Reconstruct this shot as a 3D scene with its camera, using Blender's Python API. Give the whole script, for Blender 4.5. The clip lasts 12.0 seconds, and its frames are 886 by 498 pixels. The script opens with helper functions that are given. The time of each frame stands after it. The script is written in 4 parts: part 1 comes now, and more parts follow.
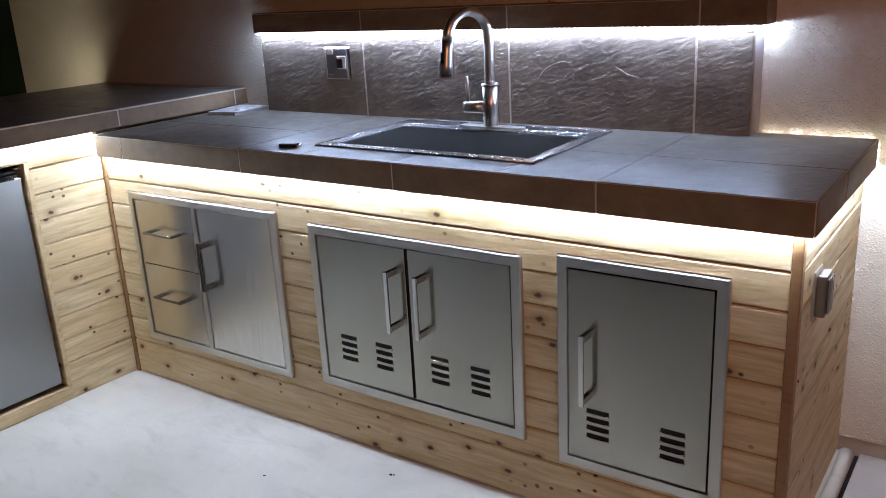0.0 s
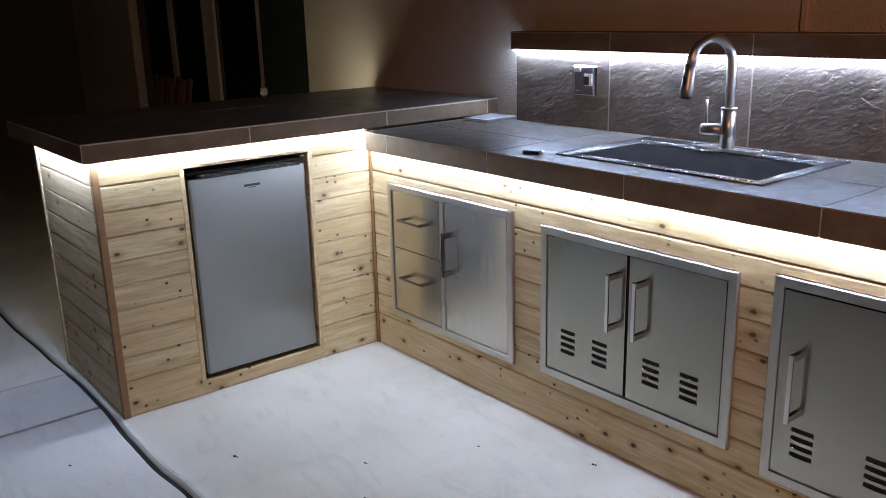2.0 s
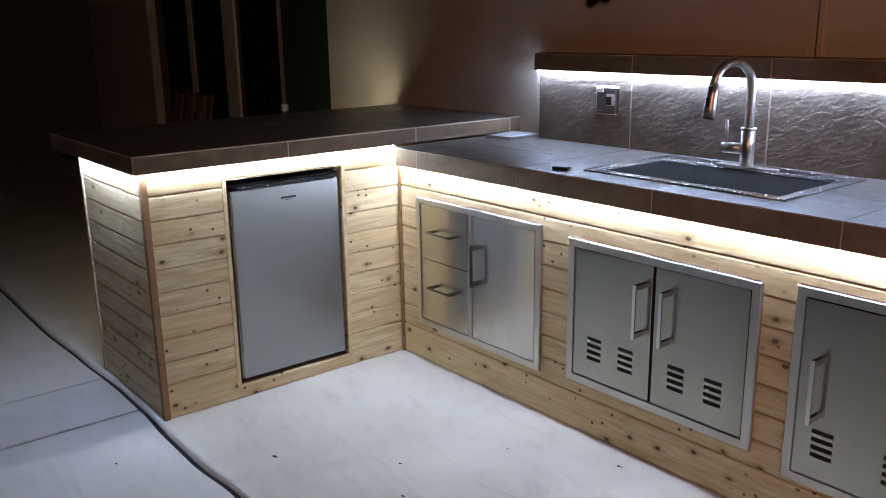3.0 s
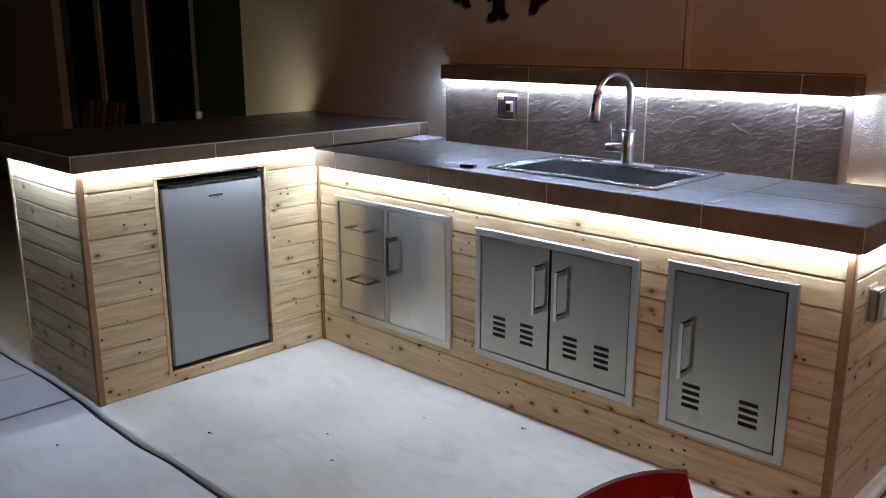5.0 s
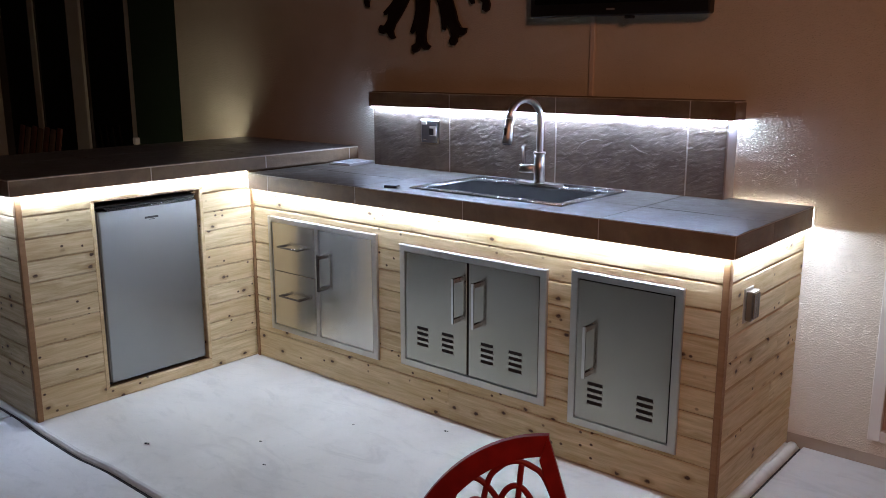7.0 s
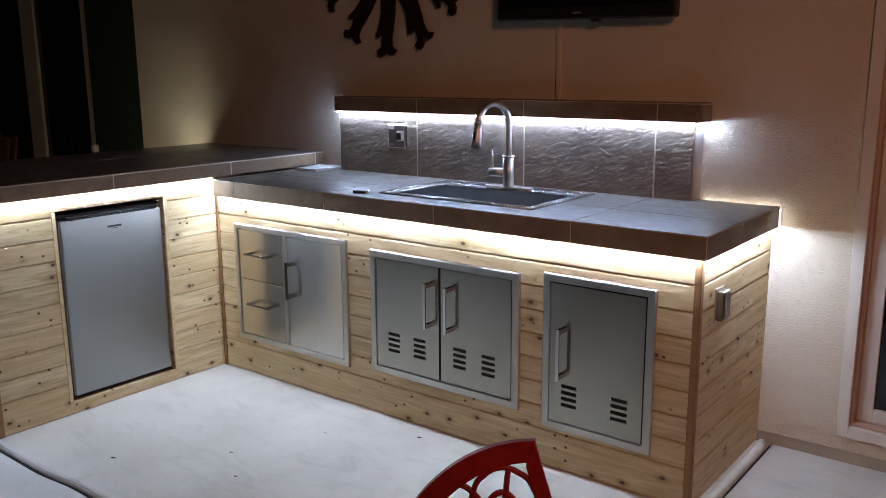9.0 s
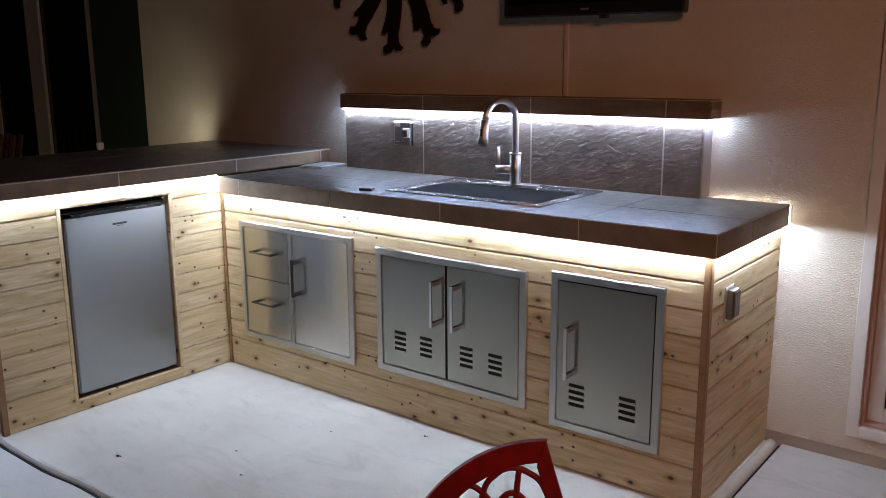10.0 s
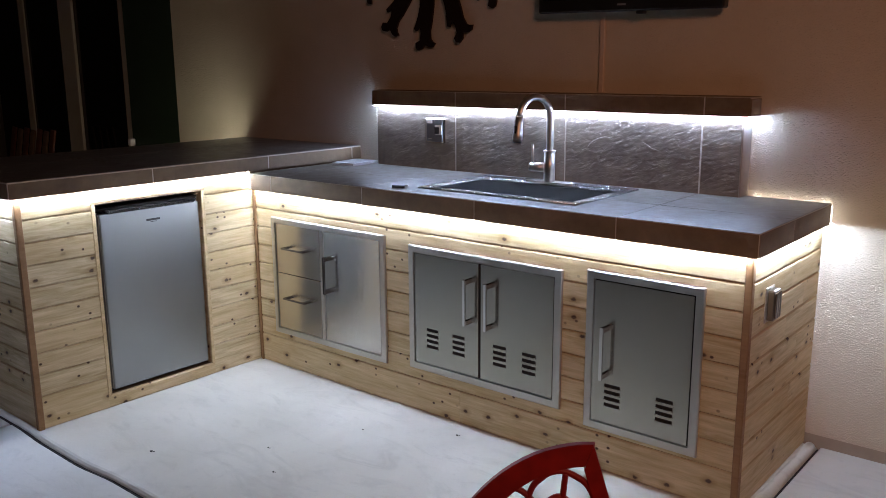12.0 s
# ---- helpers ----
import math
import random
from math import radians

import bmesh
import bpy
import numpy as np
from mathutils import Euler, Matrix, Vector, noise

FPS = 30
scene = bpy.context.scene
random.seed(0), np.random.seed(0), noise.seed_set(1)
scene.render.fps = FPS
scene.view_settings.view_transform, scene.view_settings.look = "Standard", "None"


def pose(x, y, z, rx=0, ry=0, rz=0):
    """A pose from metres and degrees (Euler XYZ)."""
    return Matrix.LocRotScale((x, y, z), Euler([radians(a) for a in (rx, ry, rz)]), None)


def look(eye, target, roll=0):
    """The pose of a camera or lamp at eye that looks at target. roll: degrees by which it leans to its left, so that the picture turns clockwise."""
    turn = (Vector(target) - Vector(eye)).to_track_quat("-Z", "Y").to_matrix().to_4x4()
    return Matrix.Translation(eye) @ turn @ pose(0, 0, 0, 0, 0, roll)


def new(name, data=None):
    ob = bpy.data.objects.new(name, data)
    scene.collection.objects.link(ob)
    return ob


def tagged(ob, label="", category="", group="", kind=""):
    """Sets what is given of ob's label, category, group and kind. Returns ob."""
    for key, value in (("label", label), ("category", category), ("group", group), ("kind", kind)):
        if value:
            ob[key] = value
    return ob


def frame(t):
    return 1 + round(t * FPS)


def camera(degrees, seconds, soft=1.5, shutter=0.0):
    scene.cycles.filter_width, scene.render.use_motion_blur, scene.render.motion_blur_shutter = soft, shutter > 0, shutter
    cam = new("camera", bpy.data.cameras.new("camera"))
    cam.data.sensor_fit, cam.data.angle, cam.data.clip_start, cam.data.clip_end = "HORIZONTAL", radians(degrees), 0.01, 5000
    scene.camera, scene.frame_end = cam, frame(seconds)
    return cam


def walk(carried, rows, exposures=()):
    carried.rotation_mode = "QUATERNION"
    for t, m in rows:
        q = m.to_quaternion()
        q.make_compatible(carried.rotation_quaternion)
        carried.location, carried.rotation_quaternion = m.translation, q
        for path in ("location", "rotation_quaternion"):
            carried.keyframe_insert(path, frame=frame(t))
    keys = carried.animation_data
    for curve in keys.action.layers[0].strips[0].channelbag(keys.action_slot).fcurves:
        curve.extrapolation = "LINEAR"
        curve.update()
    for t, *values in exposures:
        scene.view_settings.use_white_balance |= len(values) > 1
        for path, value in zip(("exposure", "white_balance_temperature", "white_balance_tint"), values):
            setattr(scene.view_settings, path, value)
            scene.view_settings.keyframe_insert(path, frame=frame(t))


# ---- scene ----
cam = camera(55.1, 12.0, soft=0.9)
PATH = [
    (0, (2.742, -1.766, 1.373), (1.635, -0.212, 0.775), -3.1),
    (0.5, (2.811, -1.774, 1.377), (1.593, -0.299, 0.793), -2.6),
    (1, (2.888, -1.826, 1.381), (1.542, -0.463, 0.807), -2.2),
    (1.5, (2.908, -1.887, 1.394), (1.43, -0.665, 0.826), -2.7),
    (2, (2.899, -1.942, 1.397), (1.397, -0.74, 0.852), -1.5),
    (2.5, (2.887, -2.043, 1.411), (1.375, -0.84, 0.894), -1.3),
    (4.5, (3.145, -2.306, 1.417), (1.733, -0.974, 0.931), 0.4),
    (5, (3.143, -2.389, 1.416), (1.788, -0.999, 0.934), -0.1),
    (5.5, (3.199, -2.436, 1.426), (1.873, -1.015, 0.957), -0.2),
    (6, (3.312, -2.476, 1.425), (1.999, -1.033, 0.983), 0.0),
    (6.5, (3.374, -2.486, 1.418), (2.069, -1.036, 0.979), 0.1),
    (7, (3.363, -2.495, 1.428), (2.092, -1.01, 1.004), -0.1),
    (7.5, (3.356, -2.507, 1.428), (2.138, -0.976, 1.009), -0.3),
    (9.5, (3.313, -2.501, 1.423), (2.111, -0.957, 1.009), -0.4),
    (10, (3.304, -2.495, 1.42), (2.095, -0.958, 1.002), -0.4),
    (10.5, (3.295, -2.495, 1.422), (2.067, -0.972, 1.005), -0.5),
    (11, (3.282, -2.497, 1.418), (2.054, -0.977, 0.997), -0.5),
    (11.5, (3.268, -2.498, 1.419), (2.026, -0.989, 0.997), -0.5),
    (12, (3.259, -2.5, 1.417), (2.007, -0.998, 0.993), -0.4),
]
walk(cam, [(t, look(eye, target, roll)) for t, eye, target, roll in PATH])

# ---- world and exposure ----
world = bpy.data.worlds.new("night")
scene.world = world
world.use_nodes = True
world.node_tree.nodes["Background"].inputs["Color"].default_value = (1.0, 0.62, 0.42, 1)
world.node_tree.nodes["Background"].inputs["Strength"].default_value = 0.0025
LED_POWER = 720.0

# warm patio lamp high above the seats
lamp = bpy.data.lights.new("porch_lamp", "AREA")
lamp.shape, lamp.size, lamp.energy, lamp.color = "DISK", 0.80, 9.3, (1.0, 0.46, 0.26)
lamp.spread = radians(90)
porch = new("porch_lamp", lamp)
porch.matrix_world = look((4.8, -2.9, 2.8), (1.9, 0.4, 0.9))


# ---- materials ----
class Mat:
    """A node material with short calls for its usual nodes."""

    def __init__(self, name, rough=0.5, metal=0.0, color=(0.5, 0.5, 0.5)):
        self.m = bpy.data.materials.new(name)
        self.m.use_nodes = True
        self.t = self.m.node_tree
        self.b = self.t.nodes["Principled BSDF"]
        self.b.inputs["Roughness"].default_value = rough
        self.b.inputs["Metallic"].default_value = metal
        self.b.inputs["Base Color"].default_value = (*color, 1)

    def put(self, socket, value):
        if isinstance(value, bpy.types.NodeSocket):
            self.t.links.new(value, socket)
        elif isinstance(value, tuple) and len(value) == 3 and socket.type == "RGBA":
            socket.default_value = (*value, 1)
        else:
            socket.default_value = value

    def node(self, kind, out=0, **ins):
        n = self.t.nodes.new(kind)
        for k, v in ins.items():
            self.put(n.inputs[k.replace("_", " ")], v)
        return n.outputs[out]

    def coords(self, scale=(1, 1, 1), shuffle=True):
        c = self.t.nodes.new("ShaderNodeTexCoord").outputs["Object"]
        if shuffle:
            r = self.t.nodes.new("ShaderNodeObjectInfo").outputs["Random"]
            k = self.vmath("MULTIPLY", self.node("ShaderNodeCombineXYZ", X=r, Y=r, Z=r), (37.0, 11.0, 23.0))
            c = self.vmath("ADD", c, k)
        return self.vmath("MULTIPLY", c, scale)

    def vmath(self, op, a, b):
        n = self.t.nodes.new("ShaderNodeVectorMath")
        n.operation = op
        self.put(n.inputs[0], a), self.put(n.inputs[1], b)
        return n.outputs[0]

    def math(self, op, a, b=0.0):
        n = self.t.nodes.new("ShaderNodeMath")
        n.operation = op
        self.put(n.inputs[0], a), self.put(n.inputs[1], b)
        return n.outputs[0]

    def noise(self, vec, scale=5.0, detail=4.0, rough=0.55, warp=0.0):
        return self.node("ShaderNodeTexNoise", 0, Vector=vec, Scale=scale, Detail=detail, Roughness=rough, Distortion=warp)

    def ramp(self, fac, *stops):
        n = self.t.nodes.new("ShaderNodeValToRGB")
        e = n.color_ramp.elements
        while len(e) < len(stops):
            e.new(0.5)
        for el, (p, c) in zip(e, stops):
            el.position = p
            el.color = (*c, 1) if isinstance(c, tuple) else (c, c, c, 1)
        self.put(n.inputs[0], fac)
        return n.outputs[0]

    def mix(self, fac, a, b, mode="MIX"):
        n = self.t.nodes.new("ShaderNodeMix")
        n.data_type, n.blend_type = "RGBA", mode
        self.put(n.inputs[0], fac), self.put(n.inputs[6], a), self.put(n.inputs[7], b)
        return n.outputs[2]

    def color(self, v):
        self.put(self.b.inputs["Base Color"], v)
        return self

    def rough(self, v):
        self.put(self.b.inputs["Roughness"], v)
        return self

    def bump(self, height, dist=0.002, strength=1.0):
        n = self.t.nodes.new("ShaderNodeBump")
        n.inputs["Distance"].default_value, n.inputs["Strength"].default_value = dist, strength
        self.put(n.inputs["Height"], height)
        self.put(self.b.inputs["Normal"], n.outputs[0])
        return self


def wood(name, light, dark, knots=True, rough=0.55):
    w = Mat(name, rough)
    c = w.coords((1, 1, 1))
    stretch = w.vmath("MULTIPLY", c, (2.2, 20.0, 26.0))
    bend = w.noise(w.vmath("MULTIPLY", c, (3.0, 3.0, 9.0)), 1.0, 2.0)
    fine = w.noise(stretch, 3.0, 6.0, 0.65, 0.6)
    broad = w.noise(w.vmath("MULTIPLY", c, (1.2, 6.0, 9.0)), 1.6, 3.0, 0.5, 1.2)
    base = w.mix(w.ramp(w.math("MULTIPLY", w.math("ADD", fine, broad), 0.5), (0.36, 0.0), (0.66, 1.0)), light, dark)
    tone = w.t.nodes.new("ShaderNodeObjectInfo").outputs["Random"]
    base = w.mix(w.math("MULTIPLY", tone, 0.5), base, tuple(v * k for v, k in zip(light, (0.80, 0.68, 0.54))))
    if knots:
        v = w.t.nodes.new("ShaderNodeTexVoronoi")
        v.voronoi_dimensions = "2D"
        v.inputs["Scale"].default_value = 1.0
        sep = w.t.nodes.new("ShaderNodeSeparateXYZ")
        w.put(sep.inputs[0], c)
        wob = w.noise(w.vmath("MULTIPLY", c, (60.0, 60.0, 60.0)), 1.0, 2.0)
        w.put(v.inputs["Vector"], w.node("ShaderNodeCombineXYZ", X=w.math("ADD", w.math("MULTIPLY", sep.outputs[0], 8.0), w.math("MULTIPLY", wob, 0.10)), Y=w.math("ADD", w.math("MULTIPLY", sep.outputs[2], 12.0), w.math("MULTIPLY", wob, 0.12)), Z=0.0))
        pick = w.ramp(w.node("ShaderNodeSeparateColor", 0, Color=v.outputs["Color"]), (0.69, 0.0), (0.72, 1.0))
        core = w.math("MULTIPLY", w.ramp(v.outputs["Distance"], (0.05, 1.0), (0.105, 0.0)), pick)
        halo = w.math("MULTIPLY", w.ramp(v.outputs["Distance"], (0.06, 0.60), (0.27, 0.0)), pick)
        base = w.mix(halo, base, (0.26, 0.145, 0.050))
        base = w.mix(core, base, (0.050, 0.022, 0.010))
        v2 = w.t.nodes.new("ShaderNodeTexVoronoi")
        v2.voronoi_dimensions = "2D"
        v2.inputs["Scale"].default_value = 1.0
        w.put(v2.inputs["Vector"], w.node("ShaderNodeCombineXYZ", X=w.math("MULTIPLY", sep.outputs[0], 24.0), Y=w.math("MULTIPLY", sep.outputs[2], 31.0), Z=0.0))
        patch = w.ramp(w.noise(c, 2.6, 1.0), (0.50, 0.0), (0.58, 1.0))
        small = w.math("MULTIPLY", w.ramp(v2.outputs["Distance"], (0.10, 1.0), (0.20, 0.0)), w.math("MULTIPLY", patch, w.ramp(w.node("ShaderNodeSeparateColor", 0, Color=v2.outputs["Color"]), (0.82, 0.0), (0.84, 1.0))))
        base = w.mix(small, base, (0.06, 0.028, 0.012))
    streak = w.ramp(w.noise(w.vmath("MULTIPLY", c, (2.0, 40.0, 110.0)), 1.3, 3.0, 0.6, 0.4), (0.50, 0.0), (0.70, 0.22))
    base = w.mix(streak, base, dark)
    w.color(base)
    w.rough(w.ramp(fine, (0.3, rough - 0.1), (0.7, rough + 0.12)))
    pore = w.noise(w.vmath("MULTIPLY", c, (9.0, 160.0, 160.0)), 2.0, 3.0, 0.6)
    return w.bump(w.math("ADD", fine, w.math("MULTIPLY", pore, 0.5)), 0.0014, 0.6).m


PINE = wood("knotty_cedar", (0.74, 0.620, 0.395), (0.34, 0.245, 0.105))
TRIM = wood("stained_trim", (0.32, 0.185, 0.082), (0.21, 0.112, 0.044), knots=False)
CARCASS = Mat("dark_ply", 0.8, color=(0.16, 0.10, 0.055)).m


def slate(name, a, b, rough, relief, scale):
    s = Mat(name, rough)
    c = s.coords()
    big = s.noise(c, 3.2, 4.0, 0.6, 0.8)
    mid = s.noise(c, 16.0, 5.0, 0.6, 0.5)
    s.color(s.mix(s.ramp(s.math("MULTIPLY", s.math("ADD", big, mid), 0.5), (0.36, 0.0), (0.66, 1.0)), a, b))
    tilt = s.t.nodes.new("ShaderNodeVectorRotate")
    s.put(tilt.inputs["Vector"], c)
    tilt.inputs["Axis"].default_value, tilt.inputs["Angle"].default_value = (0, 1, 0), 0.30
    slant = s.vmath("MULTIPLY", tilt.outputs[0], (1.0, 1.0, 2.4))
    cleft = s.noise(slant, scale, 7.0, 0.66, 0.1)
    pits = s.ramp(s.noise(slant, scale * 1.5, 5.0, 0.62, 0.4), (0.28, 0.0), (0.50, 1.0))
    flakes = s.ramp(s.noise(slant, scale * 0.7, 4.0, 0.6, 0.2), (0.40, 0.0), (0.60, 0.55))
    cleft = s.math("ADD", cleft, s.math("ADD", s.math("MULTIPLY", pits, 0.45), s.math("MULTIPLY", flakes, 0.5)))
    s.rough(s.ramp(mid, (0.3, rough - 0.07), (0.7, rough + 0.1)))
    return s.bump(cleft, relief, 1.0).m


TILE_TOP = slate("counter_tile", (0.122, 0.110, 0.092), (0.182, 0.166, 0.140), 0.36, 0.002, 9.0)
TILE_EDGE = slate("edge_tile", (0.142, 0.098, 0.058), (0.232, 0.167, 0.101), 0.58, 0.002, 9.0)
TILE_SPLASH = slate("cleft_slate_tile", (0.118, 0.091, 0.067), (0.235, 0.185, 0.139), 0.82, 0.0050, 9.0)
# paler than the other tiles: the glow at this end is put into its colour
LIT_END_TILE = slate("lit_end_tile", (0.34, 0.30, 0.27), (0.46, 0.42, 0.38), 0.5, 0.001, 9.0)
GROUT = Mat("grout", 0.8, color=(0.56, 0.50, 0.42)).m


def steel_mat(name, value, rough, axis, grain=(0, 0, 1), spread=0.85, wave=0.0):
    """Brushed metal whose reflections spread along grain."""
    s = Mat(name, rough, 1.0, value)
    n = s.noise(s.vmath("MULTIPLY", s.coords(), axis), 1.0, 3.0, 0.6)
    cloud = s.noise(s.coords(), 4.0, 3.0)
    s.rough(s.math("ADD", s.ramp(n, (0.3, rough - 0.006), (0.7, rough + 0.006)), s.math("MULTIPLY", cloud, 0.03)))
    s.b.inputs["Anisotropic"].default_value = spread
    s.put(s.b.inputs["Tangent"], s.node("ShaderNodeCombineXYZ", X=float(grain[0]), Y=float(grain[1]), Z=float(grain[2])))
    return s.bump(s.noise(s.coords((1.0, 1.0, 0.5)), 5.0, 2.0), 0.004, wave).m if wave else s.m


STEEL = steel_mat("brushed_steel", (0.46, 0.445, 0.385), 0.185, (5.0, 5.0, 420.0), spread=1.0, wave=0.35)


def streaked_steel():
    """Brushed metal, its colour raised for reflected light, with a wandering upright grain."""
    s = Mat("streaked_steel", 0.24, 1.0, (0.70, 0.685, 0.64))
    c = s.coords(shuffle=False)
    warp = s.noise(s.vmath("MULTIPLY", c, (3.0, 1.0, 2.2)), 1.0, 1.0)
    sep = s.t.nodes.new("ShaderNodeSeparateXYZ")
    s.put(sep.inputs[0], c)
    across = s.math("ADD", s.math("MULTIPLY", sep.outputs[0], 115.0), s.math("MULTIPLY", warp, 26.0))
    lines = s.noise(s.node("ShaderNodeCombineXYZ", X=across, Y=0.0, Z=s.math("MULTIPLY", sep.outputs[2], 3.0)), 1.6, 1.0, 0.5)
    s.rough(s.ramp(lines, (0.40, 0.195), (0.60, 0.27)))
    s.b.inputs["Anisotropic"].default_value = 0.9
    s.put(s.b.inputs["Tangent"], s.node("ShaderNodeCombineXYZ", X=0.0, Y=0.0, Z=1.0))
    return s.bump(lines, 0.00006, 0.5).m


STEEL_STREAKED = streaked_steel()
# brighter copy of STEEL: light reflected from floor and bar is in the colour
STEEL_LIT = steel_mat("lit_brushed_steel", (0.66, 0.635, 0.575), 0.20, (5.0, 5.0, 420.0), spread=0.9, wave=0.35)
STEEL_FRAME = steel_mat("satin_steel_frame", (0.56, 0.54, 0.49), 0.31, (6.0, 300.0, 300.0), spread=0.6)
FRIDGE_STEEL = steel_mat("fridge_steel", (0.285, 0.29, 0.29), 0.28, (5.0, 5.0, 300.0), spread=0.7)
RIM_STEEL = steel_mat("sink_rim_steel", (0.40, 0.40, 0.41), 0.24, (300.0, 6.0, 300.0), (0, 1, 0), 0.7)
CHROME = Mat("polished_steel", 0.10, 1.0, (0.74, 0.72, 0.69)).m
NICKEL = Mat("brushed_nickel", 0.36, 1.0, (0.74, 0.70, 0.65)).m
SINK_STEEL = Mat("sink_composite", 0.5, 0.0, (0.032, 0.031, 0.028)).m
BLACK = Mat("black_plastic", 0.35, color=(0.012, 0.012, 0.013)).m
cover_mat = Mat("dark_board", 0.75, color=(0.016, 0.0155, 0.014))
cover_mat.b.inputs["Specular IOR Level"].default_value = 0.03
COVER = cover_mat.m
FACE_GREY = Mat("smoked_plastic", 0.25, color=(0.15, 0.15, 0.16)).m
NICKEL_GREY = Mat("darkened_nickel", 0.22, 1.0, (0.17, 0.16, 0.15)).m
NICKEL_DARK = Mat("worn_nickel", 0.28, 1.0, (0.34, 0.31, 0.28)).m
wrapped = Mat("wrapped_black_grip", 0.20, color=(0.004, 0.004, 0.005))
wrapped.b.inputs["Specular IOR Level"].default_value = 0.5
WRAPPED = wrapped.m
# black that stands in for shade in door gaps and vent slots
DARK = Mat("gap_shade", 0.9, color=(0.01, 0.009, 0.008)).m
WHITE = Mat("white_plastic", 0.4, color=(0.75, 0.74, 0.72)).m
PAPER = Mat("paper", 0.8, color=(0.50, 0.50, 0.50)).m
INK = Mat("grey_ink", 0.8, color=(0.22, 0.22, 0.23)).m
GLASS_DARK = Mat("dark_glass", 0.03, color=(0.006, 0.007, 0.008)).m
IRON = Mat("rusted_black_iron", 0.5, 0.6, (0.035, 0.018, 0.014)).m
TAPE = Mat("led_tape", 0.5, color=(0.8, 0.8, 0.78)).m

led_cold = Mat("led_cold", 0.4, color=(0.8, 0.8, 0.8))
led_cold.b.inputs["Emission Color"].default_value = (0.81, 0.95, 1.22, 1)
led_cold.b.inputs["Emission Strength"].default_value = LED_POWER
LED_COLD = led_cold.m
led_warm = Mat("led_warm", 0.4, color=(0.8, 0.8, 0.8))
led_warm.b.inputs["Emission Color"].default_value = (1.0, 0.96, 0.86, 1)
led_warm.b.inputs["Emission Strength"].default_value = LED_POWER * 0.95
LED_WARM = led_warm.m
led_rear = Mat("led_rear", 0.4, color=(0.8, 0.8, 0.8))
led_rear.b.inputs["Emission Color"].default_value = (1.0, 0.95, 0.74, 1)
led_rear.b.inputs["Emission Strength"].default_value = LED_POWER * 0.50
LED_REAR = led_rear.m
led_blue = Mat("led_blue", 0.4, color=(0.8, 0.8, 0.8))
led_blue.b.inputs["Emission Color"].default_value = (0.74, 0.93, 1.38, 1)
led_blue.b.inputs["Emission Strength"].default_value = LED_POWER
LED_BLUE = led_blue.m
led_weak = Mat("led_weak", 0.4, color=(0.8, 0.8, 0.8))
led_weak.b.inputs["Emission Color"].default_value = (1.0, 0.96, 0.88, 1)
led_weak.b.inputs["Emission Strength"].default_value = LED_POWER * 0.20
LED_WEAK = led_weak.m
led_corner = Mat("led_corner", 0.4, color=(0.8, 0.8, 0.8))
led_corner.b.inputs["Emission Color"].default_value = (1.0, 0.95, 0.84, 1)
led_corner.b.inputs["Emission Strength"].default_value = LED_POWER * 0.05
LED_CORNER = led_corner.m


def stucco_mat():
    s = Mat("stucco", 0.85)
    c = s.coords(shuffle=False)
    grain = s.noise(c, 260.0, 3.0, 0.6)
    v = s.t.nodes.new("ShaderNodeTexVoronoi")
    v.feature = "SMOOTH_F1"
    v.inputs["Scale"].default_value = 185.0
    s.put(v.inputs["Vector"], s.vmath("ADD", c, s.vmath("MULTIPLY", s.node("ShaderNodeTexNoise", 1, Vector=c, Scale=120.0, Detail=2.0), (0.006, 0.006, 0.006))))
    blobs = s.ramp(v.outputs["Distance"], (0.12, 1.0), (0.62, 0.0))
    sparse = s.ramp(s.noise(c, 46.0, 3.0, 0.6), (0.34, 0.15), (0.60, 1.0))
    stain = s.noise(c, 2.2, 4.0)
    col = s.mix(s.ramp(stain, (0.3, 0.0), (0.7, 1.0)), (0.68, 0.61, 0.50), (0.60, 0.53, 0.42))
    pit = s.ramp(s.noise(c, 70.0, 4.0, 0.7), (0.24, 0.55), (0.33, 0.0))
    s.color(s.mix(pit, col, (0.30, 0.25, 0.19)))
    return s.bump(s.math("ADD", s.math("MULTIPLY", grain, 0.35), s.math("MULTIPLY", blobs, sparse)), 0.0024, 1.0).m


def concrete_mat(name, a, b):
    s = Mat(name, 0.7)
    c = s.coords(shuffle=False)
    cloud = s.noise(c, 1.7, 5.0, 0.6, 0.6)
    spots = s.noise(c, 38.0, 4.0, 0.6)
    wipe = s.noise(s.vmath("MULTIPLY", c, (1.0, 2.4, 1.0)), 3.4, 6.0, 0.65, 1.4)
    col = s.mix(s.ramp(cloud, (0.32, 0.0), (0.68, 1.0)), a, b)
    col = s.mix(s.ramp(wipe, (0.52, 0.0), (0.72, 0.30)), col, tuple(v * 0.62 for v in a))
    col = s.mix(s.ramp(spots, (0.22, 0.2), (0.42, 0.0)), col, tuple(v * 0.55 for v in a))
    v = s.t.nodes.new("ShaderNodeTexVoronoi")
    v.inputs["Scale"].default_value = 3.0
    s.put(v.inputs["Vector"], c)
    speck = s.math("MULTIPLY", s.ramp(v.outputs["Distance"], (0.012, 1.0), (0.03, 0.0)), s.ramp(s.node("ShaderNodeSeparateColor", 0, Color=v.outputs["Color"]), (0.5, 0.0), (0.6, 1.0)))
    s.color(s.mix(speck, col, (0.09, 0.085, 0.08)))
    s.rough(s.ramp(spots, (0.3, 0.6), (0.7, 0.8)))
    return s.bump(s.math("ADD", spots, s.math("MULTIPLY", cloud, 2.0)), 0.0015, 0.7).m


